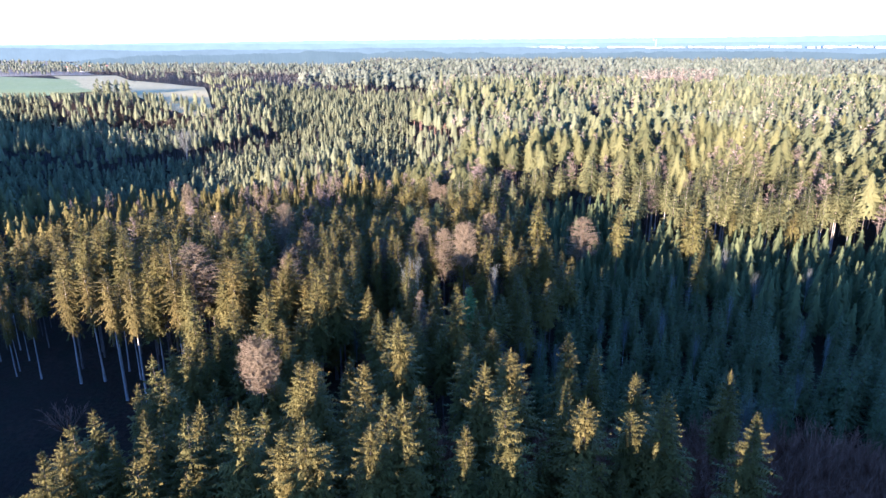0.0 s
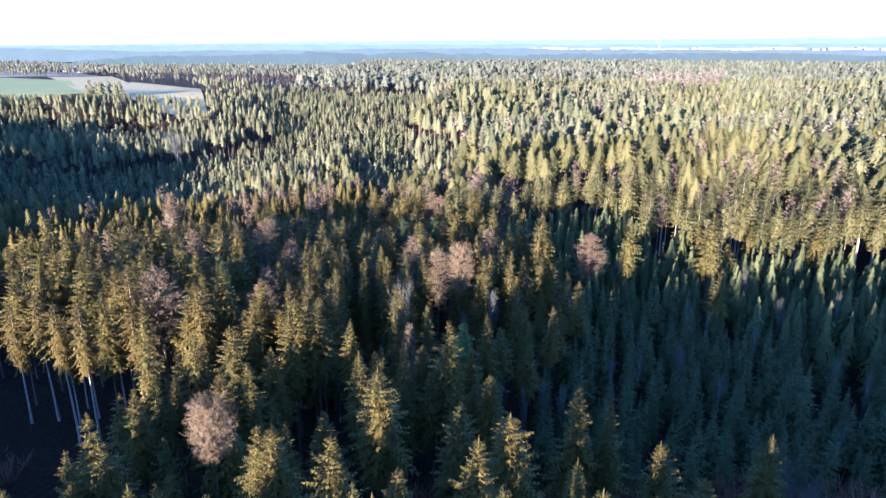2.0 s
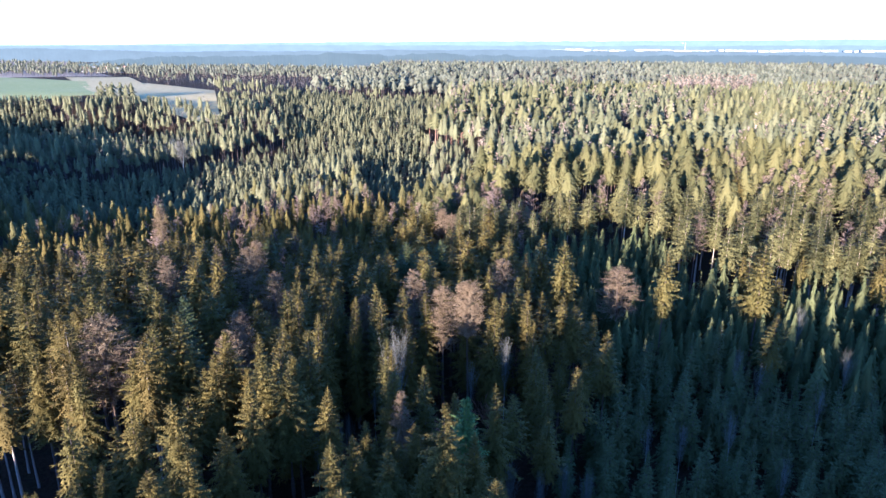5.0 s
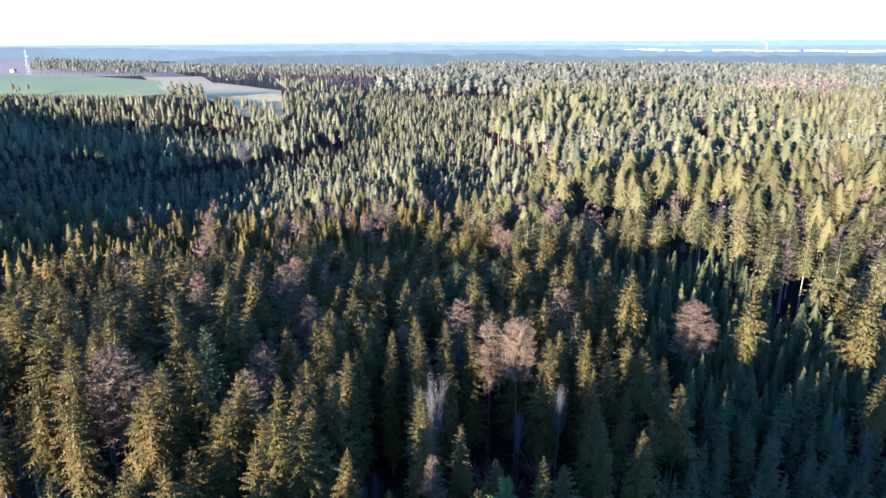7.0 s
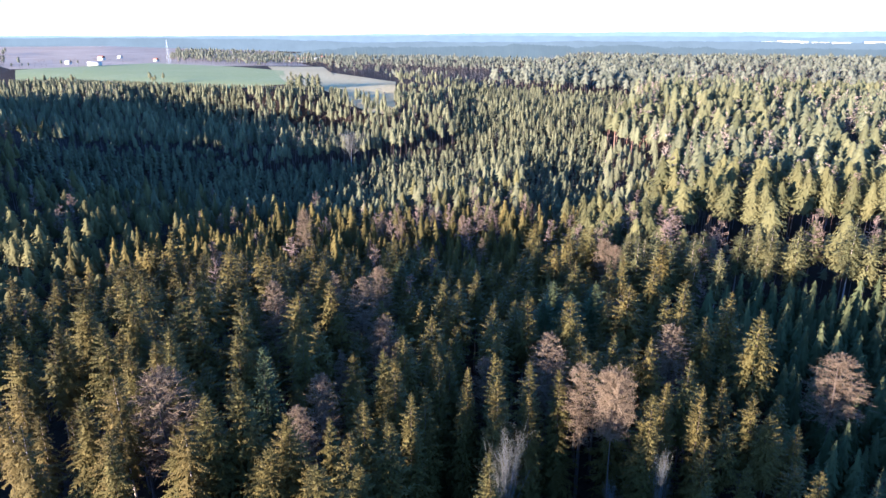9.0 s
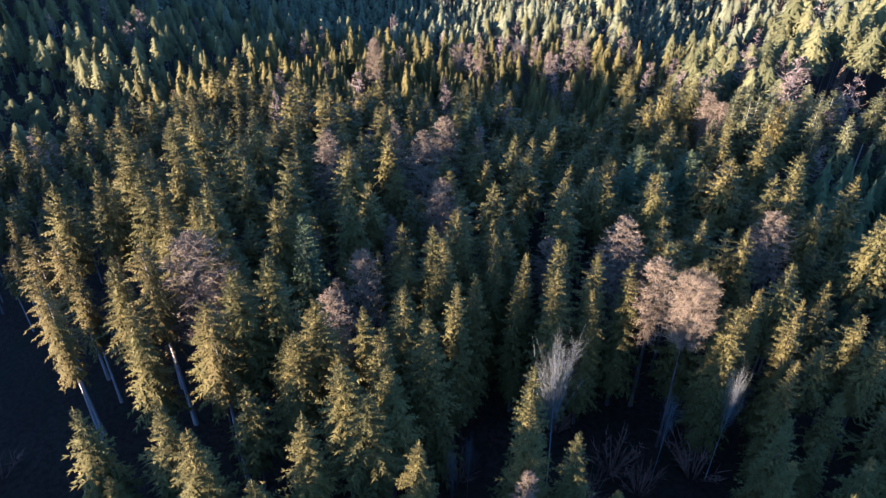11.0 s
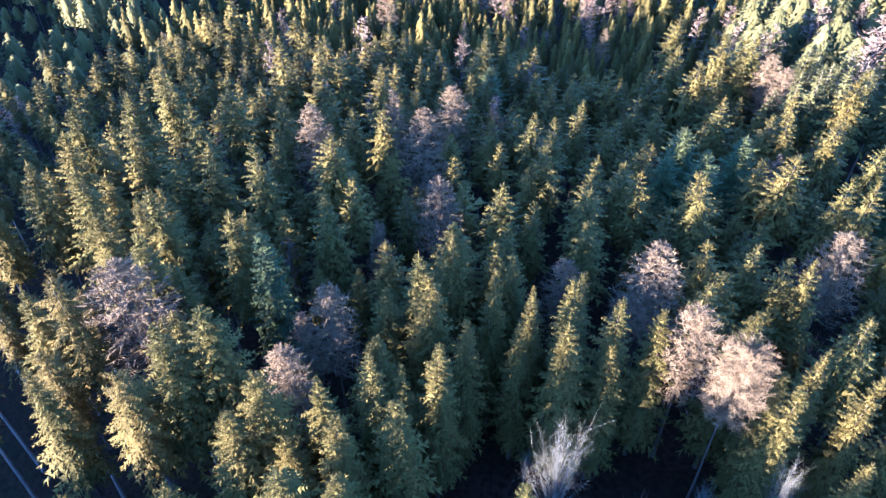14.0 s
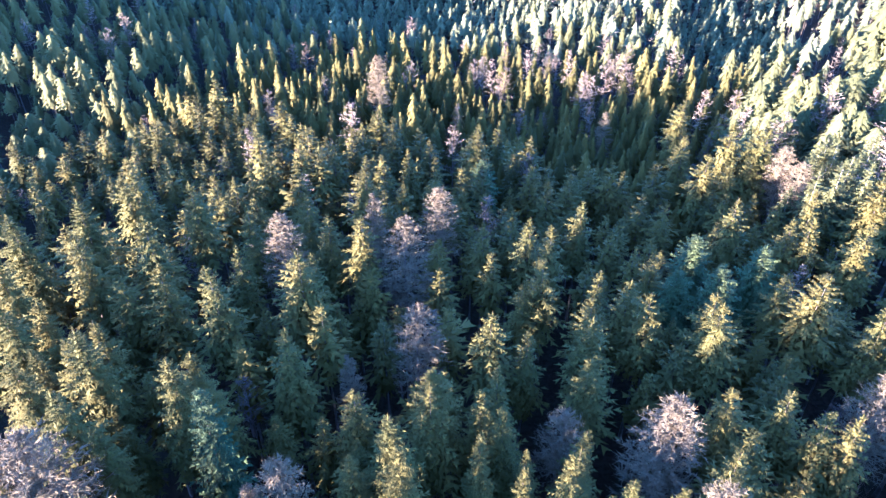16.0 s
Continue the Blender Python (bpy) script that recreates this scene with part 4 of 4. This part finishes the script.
plant("shrub", -5.3, 79.3, 0, "bush", "leafless reddish-brown bush in a gap of the wood", "bush", "bushes", rng.uniform(0.8, 1.1), height=7)
plant("shrub", 31, 77.8, 0, "bush", "leafless reddish-brown bush in a gap of the wood", "bush", "bushes", rng.uniform(0.8, 1.1), height=8)
plant("shrub", 15, 76, 0, "bush", "leafless reddish-brown bush in a gap of the wood", "bush", "bushes", rng.uniform(0.8, 1.1), height=8)
plant("shrub", 48.9, 78.9, 0, "bush", "leafless reddish-brown bush in a gap of the wood", "bush", "bushes", rng.uniform(0.8, 1.1), height=8)
plant("shrub", 40.3, 85.1, 0, "bush", "leafless reddish-brown bush in a gap of the wood", "bush", "bushes", rng.uniform(0.8, 1.1), height=8)
plant("shrub", -15.9, 125.8, 0, "bush", "leafless reddish-brown bush in a gap of the wood", "bush", "bushes", rng.uniform(0.8, 1.1), height=6)
plant("shrub", -7.8, 138.9, 0, "bush", "leafless reddish-brown bush in a gap of the wood", "bush", "bushes", rng.uniform(0.8, 1.1), height=6)
plant("shrub", 0.4, 135.7, 0, "bush", "leafless reddish-brown bush in a gap of the wood", "bush", "bushes", rng.uniform(0.8, 1.1), height=7)
plant("shrub", 9.8, 139.3, 0, "bush", "leafless reddish-brown bush in a gap of the wood", "bush", "bushes", rng.uniform(0.8, 1.1), height=8)
plant("shrub", -1, 128.5, 0, "bush", "leafless reddish-brown bush in a gap of the wood", "bush", "bushes", rng.uniform(0.8, 1.1), height=6)
plant("shrub", 4.3, 133.7, 0, "bush", "leafless reddish-brown bush in a gap of the wood", "bush", "bushes", rng.uniform(0.8, 1.1), height=6)


# ---- the woods around them ----
def free_spots(x0, x1, y0, y1, step, jitter=0.42, clear=0.0):
    gx, gy = np.meshgrid(np.arange(x0, x1, step), np.arange(y0, y1, step))
    gx = gx + (np.arange(gy.shape[0]) % 2)[:, None] * step / 2
    p = np.stack([gx.ravel(), gy.ravel()], 1) + rng.uniform(-jitter, jitter, (gx.size, 2)) * step
    if clear > 0 and TAKEN:
        d = ((p[:, None] - np.array(TAKEN)[None]) ** 2).sum(-1).min(1)
        p = p[d > clear ** 2]
    return p


def inside(p, poly):
    """Which of the points lie in a polygon."""
    poly = np.asarray(poly, float)
    hit = np.zeros(len(p), bool)
    for (xa, ya), (xb, yb) in zip(poly, np.roll(poly, -1, 0)):
        cut = (ya > p[:, 1]) != (yb > p[:, 1])
        hit ^= cut & (p[:, 0] < (xb - xa) * (p[:, 1] - ya) / (yb - ya + 1e-9) + xa)
    return hit


def seen(p, left=52, right=38):
    a = np.degrees(np.arctan2(-p[:, 0], p[:, 1] + 40))
    return (a < left) & (a > -right)


PITS = [
    [(-826.5, 833.2), (-711.7, 919.9), (-584.4, 915.2), (-364.7, 604.6), (-251.8, 464.4), (-295.1, 438.3), (-416.3, 519.4), (-583.7, 602.5)],
    [(-302.1, 320.3), (-288.2, 365.2), (-244.7, 396.7), (-194.7, 388.1), (-158.0, 384.3), (-128.5, 411.1), (-138.5, 437.8), (-112.6, 425.5), (-108.6, 374.6), (-144.4, 356.4), (-154.7, 310.2), (-201.1, 318.1), (-231.7, 296.4), (-238.0, 262.1)],
    [(-80.8, 526.2), (-91.9, 668.8), (-54.1, 705.9), (-31.1, 612.4), (-10.3, 317.9), (-27.9, 301.1), (-42.9, 323.6)],
    [(-191.6, 711.7), (-187.8, 811.7), (-137.1, 824.1), (-97.5, 702.8), (-60.1, 451.2), (-96.4, 418.8)],
    [(-99.1, 833.4), (-95.9, 976.5), (-20.8, 971.7), (-10.4, 855.2), (-10.7, 533.4), (-48.8, 524.0)],
    [(-183.7, 348.7), (-197.4, 393.8), (-145.8, 458.0), (-103.7, 500.7), (-79.1, 378.0), (-111.5, 337.6), (-139.9, 297.0)]]
OLD = [(-98, 124), (-82, 119), (-62, 112), (-50, 112), (-40, 110), (-40, 120), (-60, 127), (-98, 136)]
YOUNG = [(12, 98), (34, 84), (60, 74), (110, 70), (190, 120), (175, 182), (118, 188), (92, 193), (64, 200), (60, 228), (30, 232), (16, 205), (28, 168), (30, 140), (18, 118)]
CLEARINGS = [
    [(-125, 52), (-42, 56), (-44, 95), (-41, 110), (-50, 114), (-62, 112), (-82, 119), (-125, 128)],
    [(-22, 92), (-10, 90), (-14, 112), (-10, 128), (-15, 134), (-22, 128)],
    [(-22, 122), (-8, 120), (10, 118), (15, 134), (14, 146), (2, 151), (-22, 148)],
    [(-12, 66), (44, 64), (44, 78), (12, 80), (-12, 74)],
    [(8, 84), (20, 86), (22, 108), (10, 110)],
]
near = free_spots(-130, 30, 52, 215, 4.9, clear=3.7)
for c in CLEARINGS + [YOUNG]:
    near = near[~inside(near, c)]
near = near[seen(near, 62) & ~inside(near, THICKET)]
dist = np.hypot(near[:, 0] + 10, near[:, 1] - 100)
order = np.argsort(dist)
things = 0
rest = []
for x, y in near[order]:
    zc = float(np.interp(y, [60, 100, 150, 180, 230], [26.5, 24, 20.5, 17.5, 13.5])) + float(np.interp(y, [60, 105, 125, 165, 180], [-2.2, -2.6, -3.2, -3.0, -1.2])) + rng.normal(0, 2.2) - (5.0 if x < -85 and y > 120 else 0.0)
    if inside(np.array([(x, y)]), OLD)[0]:
        if rng.random() < 0.75:
            plant("old_spruce", x, y, zc + 1.5, "old_spruce", "old spruce with a bare pale trunk and olive crown", "tree", "old spruces at the clearing", rng.uniform(0.85, 1.0))
    elif things < 90:
        plant("spruce" if things < 30 else "mid_spruce", x, y, zc, "spruce", "dark green spruce in the mixed wood", "tree", "spruces of the wood", rng.uniform(0.85, 1.1))
        things += 1
    else:
        rest.append(("wood_spruce" if rng.random() > 0.06 else "mid_larch", x, y, zc - float(ground_z(x, y)), rng.uniform(0.85, 1.15)))

young = free_spots(10, 195, 66, 235, 4.1, clear=2.8)
young = young[inside(young, YOUNG) & ~inside(young, THICKET)]
young = young[seen(young)]
order = np.argsort(np.hypot(young[:, 0] - 20, young[:, 1] - 70))
spots = []
for n, (x, y) in enumerate(young[order]):
    h = max(8.0, rng.normal(float(np.interp(y, [80, 140, 200, 230], [12.0, 11.5, 10.5, 13.5])), 2.0) - float(ground_z(x, y)))
    if n < 230:
        plant("young_spruce", x, y, 0, "young_spruce", "slender dark green young spruce in a dense plantation", "tree", "young spruces of the plantation", rng.uniform(0.85, 1.15), height=h)
    else:
        spots.append(("mid_young", x, y, h, rng.uniform(0.85, 1.15)))
wood("young_spruce_stand", spots, "dense stand of dark green young spruces", "trees")

# a thicket of bushes in the gap below the start
p = free_spots(-12, 68, 62, 93, 2.3)
p = p[inside(p, THICKET)]
wood("bush_thicket", [("shrub", x, y, rng.normal(7.2, 1.2), 0.75) for x, y in p], "dense thicket of leafless reddish-brown bushes", "bushes")

# closed wood under and behind the start of the flight: unseen, its heights set for the shade it casts
back = free_spots(-210, 190, -150, 44, 5.4)
rest += [("tiny_spruce", x, y, rng.normal(23.0 if y > 36 else 26.0 if x < -36 else 30.0, 1.8), 1.1) for x, y in back]
# wood on the left; its outer, unseen part is planted to cast shade
west = free_spots(-340, -131, 20, 215, 6.0)
west = west[~inside(west, CLEARINGS[0])]
for x, y in west:
    high = rng.normal(19.0, 2.2)
    if x > -215:
        high = max(5.0, float(np.interp(y, [60, 110, 200, 240], [16, 12, 3, -1])) + rng.normal(0, 1.6) - float(ground_z(x, y)))
    rest.append(("low_spruce" if x > -215 and y > 110 else "tiny_spruce", x, y, high, 1.1 if high > 14 else 1.5))
# unseen trees added on the hill to shade the slope below the fields
hill = free_spots(-520, -341, 220, 390, 7.0)
hill = hill[~seen(hill, 53)]
rest += [("tiny_spruce", x, y, rng.normal(25, 2.0), 1.4) for x, y in hill]
wood("spruce_wood", rest, "closed wood of dark green spruces with a few larches, unseen shade trees added", "trees")

# valley and slopes out to some 600 m
mid = np.concatenate([free_spots(60, 200, 186, 200, 6.0), free_spots(-330, 14, 200, 330, 5.8), free_spots(14, 330, 200, 330, 6.9), free_spots(-135, 20, 210, 266, 6.0), free_spots(-560, 480, 330, 700, 7.0), free_spots(-560, -150, 400, 640, 8.0)])
mid = mid[rng.random(len(mid)) > 0.05]
mid = mid[seen(mid, 60) & ~inside(mid, YOUNG)]
mid = mid[(mid[:, 1] < 300) | seen(mid, 51, 36)]
mid = mid[(mid[:, 1] > 213) | (mid[:, 0] > 30) | (mid[:, 0] < -128)]
for f in FIELDS:
    mid = mid[~inside(mid, f)]
if TAKEN:
    d = ((mid[:, None] - np.array(TAKEN)[None]) ** 2).sum(-1).min(1)
    mid = mid[d > 9]
right_side = mid[:, 0] > 14 - (mid[:, 1] - 190) * 0.06 + 22 * np.sin(mid[:, 1] * 0.021) + 9 * np.sin(mid[:, 1] * 0.09)
patch = np.array([noise.noise(Vector((x * 0.013, y * 0.013, 2.0))) for x, y in mid])
glade = np.array([noise.noise(Vector((x * 0.026, y * 0.017, 9.0))) for x, y in mid])
hollow = np.zeros(len(mid), bool)
for c in PITS:
    hollow |= inside(mid, c)
pink = inside(mid, LARCH_STAND)
scrub = free_spots(-560, 480, 230, 700, 4.6)
inside_pit = np.zeros(len(scrub), bool)
for c in PITS:
    inside_pit |= inside(scrub, c)
scrub = scrub[inside_pit & seen(scrub, 51)]
for f in FIELDS:
    scrub = scrub[~inside(scrub, f)]
edge, larches = [], []
valley = [("low_tree" if rng.random() < 0.85 else "far_bare", x, y, rng.normal(8.5, 1.8), 1.3) for x, y in scrub]
def sight_cap(x, y):
    """Trees below the fields stay under the line of their near edge."""
    return 26.0 + 0.05 * max(0.0, 585 - y) - float(ground_z(x, y)) if x < -150 and 400 < y < 640 else 99.0


valley = [(k, x, y, min(h, sight_cap(x, y)), fat) for k, x, y, h, fat in valley if sight_cap(x, y) > 2.5]
for (x, y), r, q, low, lar, gl in zip(mid, right_side, patch, hollow, pink, glade):
    far = y > 320
    low = low or (gl > 0.42 and y > 235)
    if low:
        if gl > 0.42:
            valley.append(("far_spruce", x, y, rng.normal(9.0, 2.0), 1.5))
        continue
    if lar:
        larches.append(("far_larch", x, y, rng.normal(31, 1.2), 1.4))
        continue
    if r:
        kind = "pine" if q > 0.15 else "spruce"
        kind = ("edge_spruce" if y < 240 and x < 130 else "canopy_spruce" if y < 320 and x < 140 else "mid_pine" if q > 0.1 else "low_spruce") if not far else ("far_pine" if q > 0.1 else "low_spruce" if y + rng.uniform(-50, 50) < 310 else "far_spruce" if y + rng.uniform(-60, 60) < 440 else "speck_spruce")
        if rng.random() < 0.13 + 0.22 * max(0.0, -q):
            larches.append(("mid_larch" if y < 300 else "far_larch", x, y, rng.normal(25.5, 1.8), 1.15))
        else:
            edge.append((kind, x, y, rng.normal(24.5, 2.3), rng.uniform(0.88, 1.2)))
    else:
        h = rng.normal(17 if y > 340 else 16, 1.9) + 4 * q - 4 * np.clip((y - 520) / 80, 0, 1)
        if x < -200 and y < 420:
            h = rng.normal(14.5, 2.0)
        if y < 262 and x > -110:
            h = rng.normal(15.5, 1.6)
        h = min(h, sight_cap(x, y))
        if h < 2.5:
            continue
        if rng.random() < (0.10 + 0.25 * max(0, q)) * (0.3 if y < 262 else 1.0):
            larches.append(("mid_larch" if not far else "far_bare", x, y, h + 2, 1.1))
        else:
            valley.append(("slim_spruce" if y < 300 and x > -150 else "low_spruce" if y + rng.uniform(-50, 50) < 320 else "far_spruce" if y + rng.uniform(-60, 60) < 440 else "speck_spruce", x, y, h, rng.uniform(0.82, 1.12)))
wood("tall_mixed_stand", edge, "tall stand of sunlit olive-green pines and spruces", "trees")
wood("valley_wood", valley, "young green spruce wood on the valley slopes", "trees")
wood("bare_larches", larches, "bare pinkish larches scattered through the wood", "trees")

# woods out to the horizon
out = free_spots(-1200, 1100, 700, 1400, 11.0)
out = out[seen(out, 50)]
for f in FIELDS + OPEN:
    out = out[~inside(out, f)]
patch = np.array([noise.noise(Vector((x * 0.004, y * 0.004, 5.0))) for x, y in out])
spots = []
for (x, y), q in zip(out, patch):
    bare = rng.random() < 0.24 + 0.6 * q + (0.5 if x < -150 and y < 980 else 0)
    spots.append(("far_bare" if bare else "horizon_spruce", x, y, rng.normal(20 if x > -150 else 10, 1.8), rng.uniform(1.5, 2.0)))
wood("far_woods", spots, "wide woods reaching to the horizon, grey-green with painted haze", "woods")

# ---- distance: wooded ridges, their haze painted as a glow ----
def painted_haze(name, colour, glow, strength):
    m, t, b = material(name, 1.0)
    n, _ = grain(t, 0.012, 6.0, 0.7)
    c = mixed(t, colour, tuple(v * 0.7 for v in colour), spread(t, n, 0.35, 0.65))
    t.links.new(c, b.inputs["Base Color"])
    # faint emission stands in for haze in the air; the hills are no lamps
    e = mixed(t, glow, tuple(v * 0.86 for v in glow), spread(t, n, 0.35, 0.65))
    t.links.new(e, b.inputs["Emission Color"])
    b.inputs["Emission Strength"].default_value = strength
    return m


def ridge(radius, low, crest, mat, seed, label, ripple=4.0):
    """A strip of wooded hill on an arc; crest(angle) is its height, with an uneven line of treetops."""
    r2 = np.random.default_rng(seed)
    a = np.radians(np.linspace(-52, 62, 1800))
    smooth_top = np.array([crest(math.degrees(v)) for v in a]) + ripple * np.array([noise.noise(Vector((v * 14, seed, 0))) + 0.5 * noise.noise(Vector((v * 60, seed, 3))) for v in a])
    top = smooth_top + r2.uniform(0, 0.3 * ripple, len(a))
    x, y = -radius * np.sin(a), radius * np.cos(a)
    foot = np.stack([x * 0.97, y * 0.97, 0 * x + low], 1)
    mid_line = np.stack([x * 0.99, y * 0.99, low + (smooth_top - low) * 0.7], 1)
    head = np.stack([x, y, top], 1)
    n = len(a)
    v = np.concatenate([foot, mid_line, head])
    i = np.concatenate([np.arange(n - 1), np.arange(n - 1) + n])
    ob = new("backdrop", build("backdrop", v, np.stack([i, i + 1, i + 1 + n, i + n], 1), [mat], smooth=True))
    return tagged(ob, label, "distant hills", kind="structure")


def left_side(d):
    return min(1.0, max(0.0, (d - 24) / 8))


ridge(1500, 5, lambda d: 44 + 2 * math.sin(d * 0.21) - 22 * left_side(d), painted_haze("haze_glow_near", (0.012, 0.013, 0.010), (0.62, 0.56, 0.33), 0.105), 1, "grey-green wooded rise, its thin haze a painted glow", 6.0)
ridge(2060, 5, lambda d: 49 + 2 * math.sin(d * 0.13 + 2) + 7 * left_side(d), painted_haze("haze_glow_middle", (0.010, 0.012, 0.012), (0.84, 0.72, 0.42), 0.115), 2, "blue-grey wooded ridge, its haze a painted glow", 4.0)
ridge(3400, 5, lambda d: 62 + 3 * math.sin(d * 0.09) - 0.1 * d, painted_haze("haze_glow_far", (0.010, 0.012, 0.016), (0.88, 0.76, 0.46), 0.150), 3, "pale blue ridge, its haze a painted glow", 5.0)
ridge(4600, 5, lambda d: 84 + 4 * math.sin(d * 0.11 + 1) - 0.55 * d, painted_haze("haze_glow_last", (0.010, 0.012, 0.018), (0.90, 0.80, 0.53), 0.180), 4, "faint blue hills on the horizon, haze painted as glow", 5.0)


# ---- buildings and single things in the distance ----
def plaster(name, colour, dark, rough=0.8):
    m, t, b = material(name, rough)
    n, _ = grain(t, 0.6, 5.0)
    t.links.new(mixed(t, colour, dark, spread(t, n, 0.4, 0.75, 0.0, 0.7)), b.inputs["Base Color"])
    return m


WHITE_WALL = plaster("white_wall", (0.50, 0.49, 0.46), (0.40, 0.39, 0.37))
GREY_ROOF = plaster("grey_roof", (0.30, 0.31, 0.33), (0.22, 0.22, 0.24))
RED_ROOF = plaster("tile_roof", (0.34, 0.15, 0.10), (0.25, 0.11, 0.08))
DARK_PANE = plaster("dark_pane", (0.04, 0.05, 0.06), (0.03, 0.03, 0.04), 0.2)
STEEL = plaster("galvanised_steel", (0.45, 0.46, 0.47), (0.36, 0.36, 0.37), 0.5)


def part(name, v, f, mat, parent, label=""):
    o = new(name, build(name, v, f, [mat]))
    o.parent = parent
    return tagged(o, label)


def box(w, d, h, x=0.0, y=0.0, z=0.0):
    c = np.array([(sx * w / 2 + x, sy * d / 2 + y, z + k * h) for k in (0, 1) for sx, sy in ((-1, -1), (1, -1), (1, 1), (-1, 1))])
    return c, np.array([(0, 3, 2, 1), (4, 5, 6, 7), (0, 1, 5, 4), (1, 2, 6, 5), (2, 3, 7, 6), (3, 0, 4, 7)])


def house(x, y, w, d, h, kind):
    """A far building: walls, a pitched or flat roof with eaves, a row of windows and a door."""
    foot = new(kind)
    z = float(ground_z(x, y))
    foot.matrix_world = pose(x, y, z - 0.3, 0, 0, float(rng.uniform(-8, 8)))
    flat = kind == "hall"
    part("wall", *box(w, d, h), WHITE_WALL, foot)
    if flat:
        part("roof", *box(w + 0.8, d + 0.8, 0.6, z=h), GREY_ROOF, foot, "flat grey roof")
    else:
        r = np.array([(-w / 2 - 0.5, -d / 2 - 0.6, h), (w / 2 + 0.5, -d / 2 - 0.6, h), (w / 2 + 0.5, d / 2 + 0.6, h), (-w / 2 - 0.5, d / 2 + 0.6, h), (-w / 2 - 0.5, 0, h + d * 0.42), (w / 2 + 0.5, 0, h + d * 0.42)])
        part("roof", r, np.array([(0, 1, 5, 4), (2, 3, 4, 5), (0, 4, 3, 3), (1, 2, 5, 5), (0, 3, 2, 1)]), RED_ROOF if rng.random() < 0.6 else GREY_ROOF, foot, "pitched roof with eaves")
    n = max(2, int(w / 4))
    for k in range(n):
        part("window", *box(1.3, 0.12, 1.5, x=-w / 2 + (k + 0.5) * w / n, y=-d / 2 - 0.03, z=h * 0.45), DARK_PANE, foot, "dark window")
    part("door", *box(1.1 if not flat else 3.5, 0.12, 2.1 if not flat else 3.6, x=w * 0.1, y=-d / 2 - 0.08, z=0.3), GREY_ROOF, foot, "grey door")
    return tagged(foot, "white hall with a flat roof on the plain" if flat else "small white house with a pitched roof", "building", "far buildings")


def strut(a, b, r):
    a, b = np.asarray(a, float), np.asarray(b, float)
    return tube([a, b], [r, r], 4)


def pylon(x, y, h):
    """A lattice mast with three cross-arms."""
    foot = new("pylon")
    foot.matrix_world = pose(x, y, float(ground_z(x, y)))
    for sx, sy in ((-1, -1), (1, -1), (1, 1), (-1, 1)):
        part("leg", *strut((sx * 2.2, sy * 2.2, -0.5), (sx * 0.4, sy * 0.4, h), 0.16), STEEL, foot)
    for k in range(7):
        z, w = h * (0.08 + 0.12 * k), 2.2 - 1.8 * (0.08 + 0.12 * k)
        part("brace", *strut((-w, -w, z), (w, w, z + h * 0.1), 0.08), STEEL, foot)
        part("brace", *strut((w, -w, z), (-w, w, z + h * 0.1), 0.08), STEEL, foot)
    for z, w in ((0.72, 5.5), (0.82, 6.5), (0.92, 4.5)):
        part("arm", *strut((-w, 0, h * z), (w, 0, h * z), 0.14), STEEL, foot)
    return tagged(foot, "grey lattice power pylon beyond the field", "pylon")


house(-730.3, 809.6, 16.8, 8.4, 5.25, 'hall')
house(-862.4, 959.4, 9.8, 7, 5.25, 'house')
house(-890.7, 1029.9, 6.3, 6.3, 3.75, 'house')
house(-773.6, 981.2, 6.3, 6.3, 3.75, 'house')
house(-795.7, 828.8, 7, 6.3, 3.75, 'house')
house(-630.8, 1153.3, 13.2, 6.3, 6, 'house')
house(-649.2, 1209.4, 11, 6.3, 6, 'house')
house(-593.6, 1134.1, 14.3, 6.3, 6, 'house')
house(-622.6, 1215.9, 12.1, 6.3, 6, 'house')
house(-582, 1165.2, 13.2, 6.3, 6, 'house')
house(-615.1, 1250.4, 11, 6.3, 6, 'house')
pylon(-692.6, 912.1, 34)

# works halls in a row on the far plain, with a crane
turn = -7.0
for k in range(34):
    wide = float(rng.uniform(14, 46))
    turn -= math.degrees(wide / 2100) * (0.5 if rng.random() < 0.82 else 1.2)
    a = radians(turn)
    r = 2085 + 25 * math.sin(k * 1.7)
    hall = house(-r * math.sin(a), r * math.cos(a), wide, 22.0, float(rng.uniform(2.5, 4.5)), "hall")
    hall.location.z = 49 + 1.0 * math.sin(k) - 0.5
    turn -= math.degrees(wide / 2100) * 0.5
    tagged(hall, "long white works hall on the far plain", "building", "works halls")
crane = new("crane")
crane.matrix_world = pose(-2090 * math.sin(radians(-17.2)), 2090 * math.cos(radians(-17.2)), 50)
part("mast", *strut((0, 0, 0), (0, 0, 22), 0.8), STEEL, crane)
part("jib", *strut((-9, 0, 22), (26, 0, 22), 0.6), STEEL, crane)
part("counterweight", *box(4, 2, 3, x=-8, z=19), GREY_ROOF, crane)
tagged(crane, "tower crane among the far works halls", "crane")

# a clump of trees at the edge of the fields
cx, cy = -288.7, 587
for k in range(9):
    x, y = cx + float(rng.normal(0, 9)), cy + float(rng.normal(0, 5))
    plant("low_tree", x, y, 0, "field_tree", "dark rounded tree in a clump beside the field", "tree", "field clump", 1.9, height=float(rng.uniform(11, 16)))
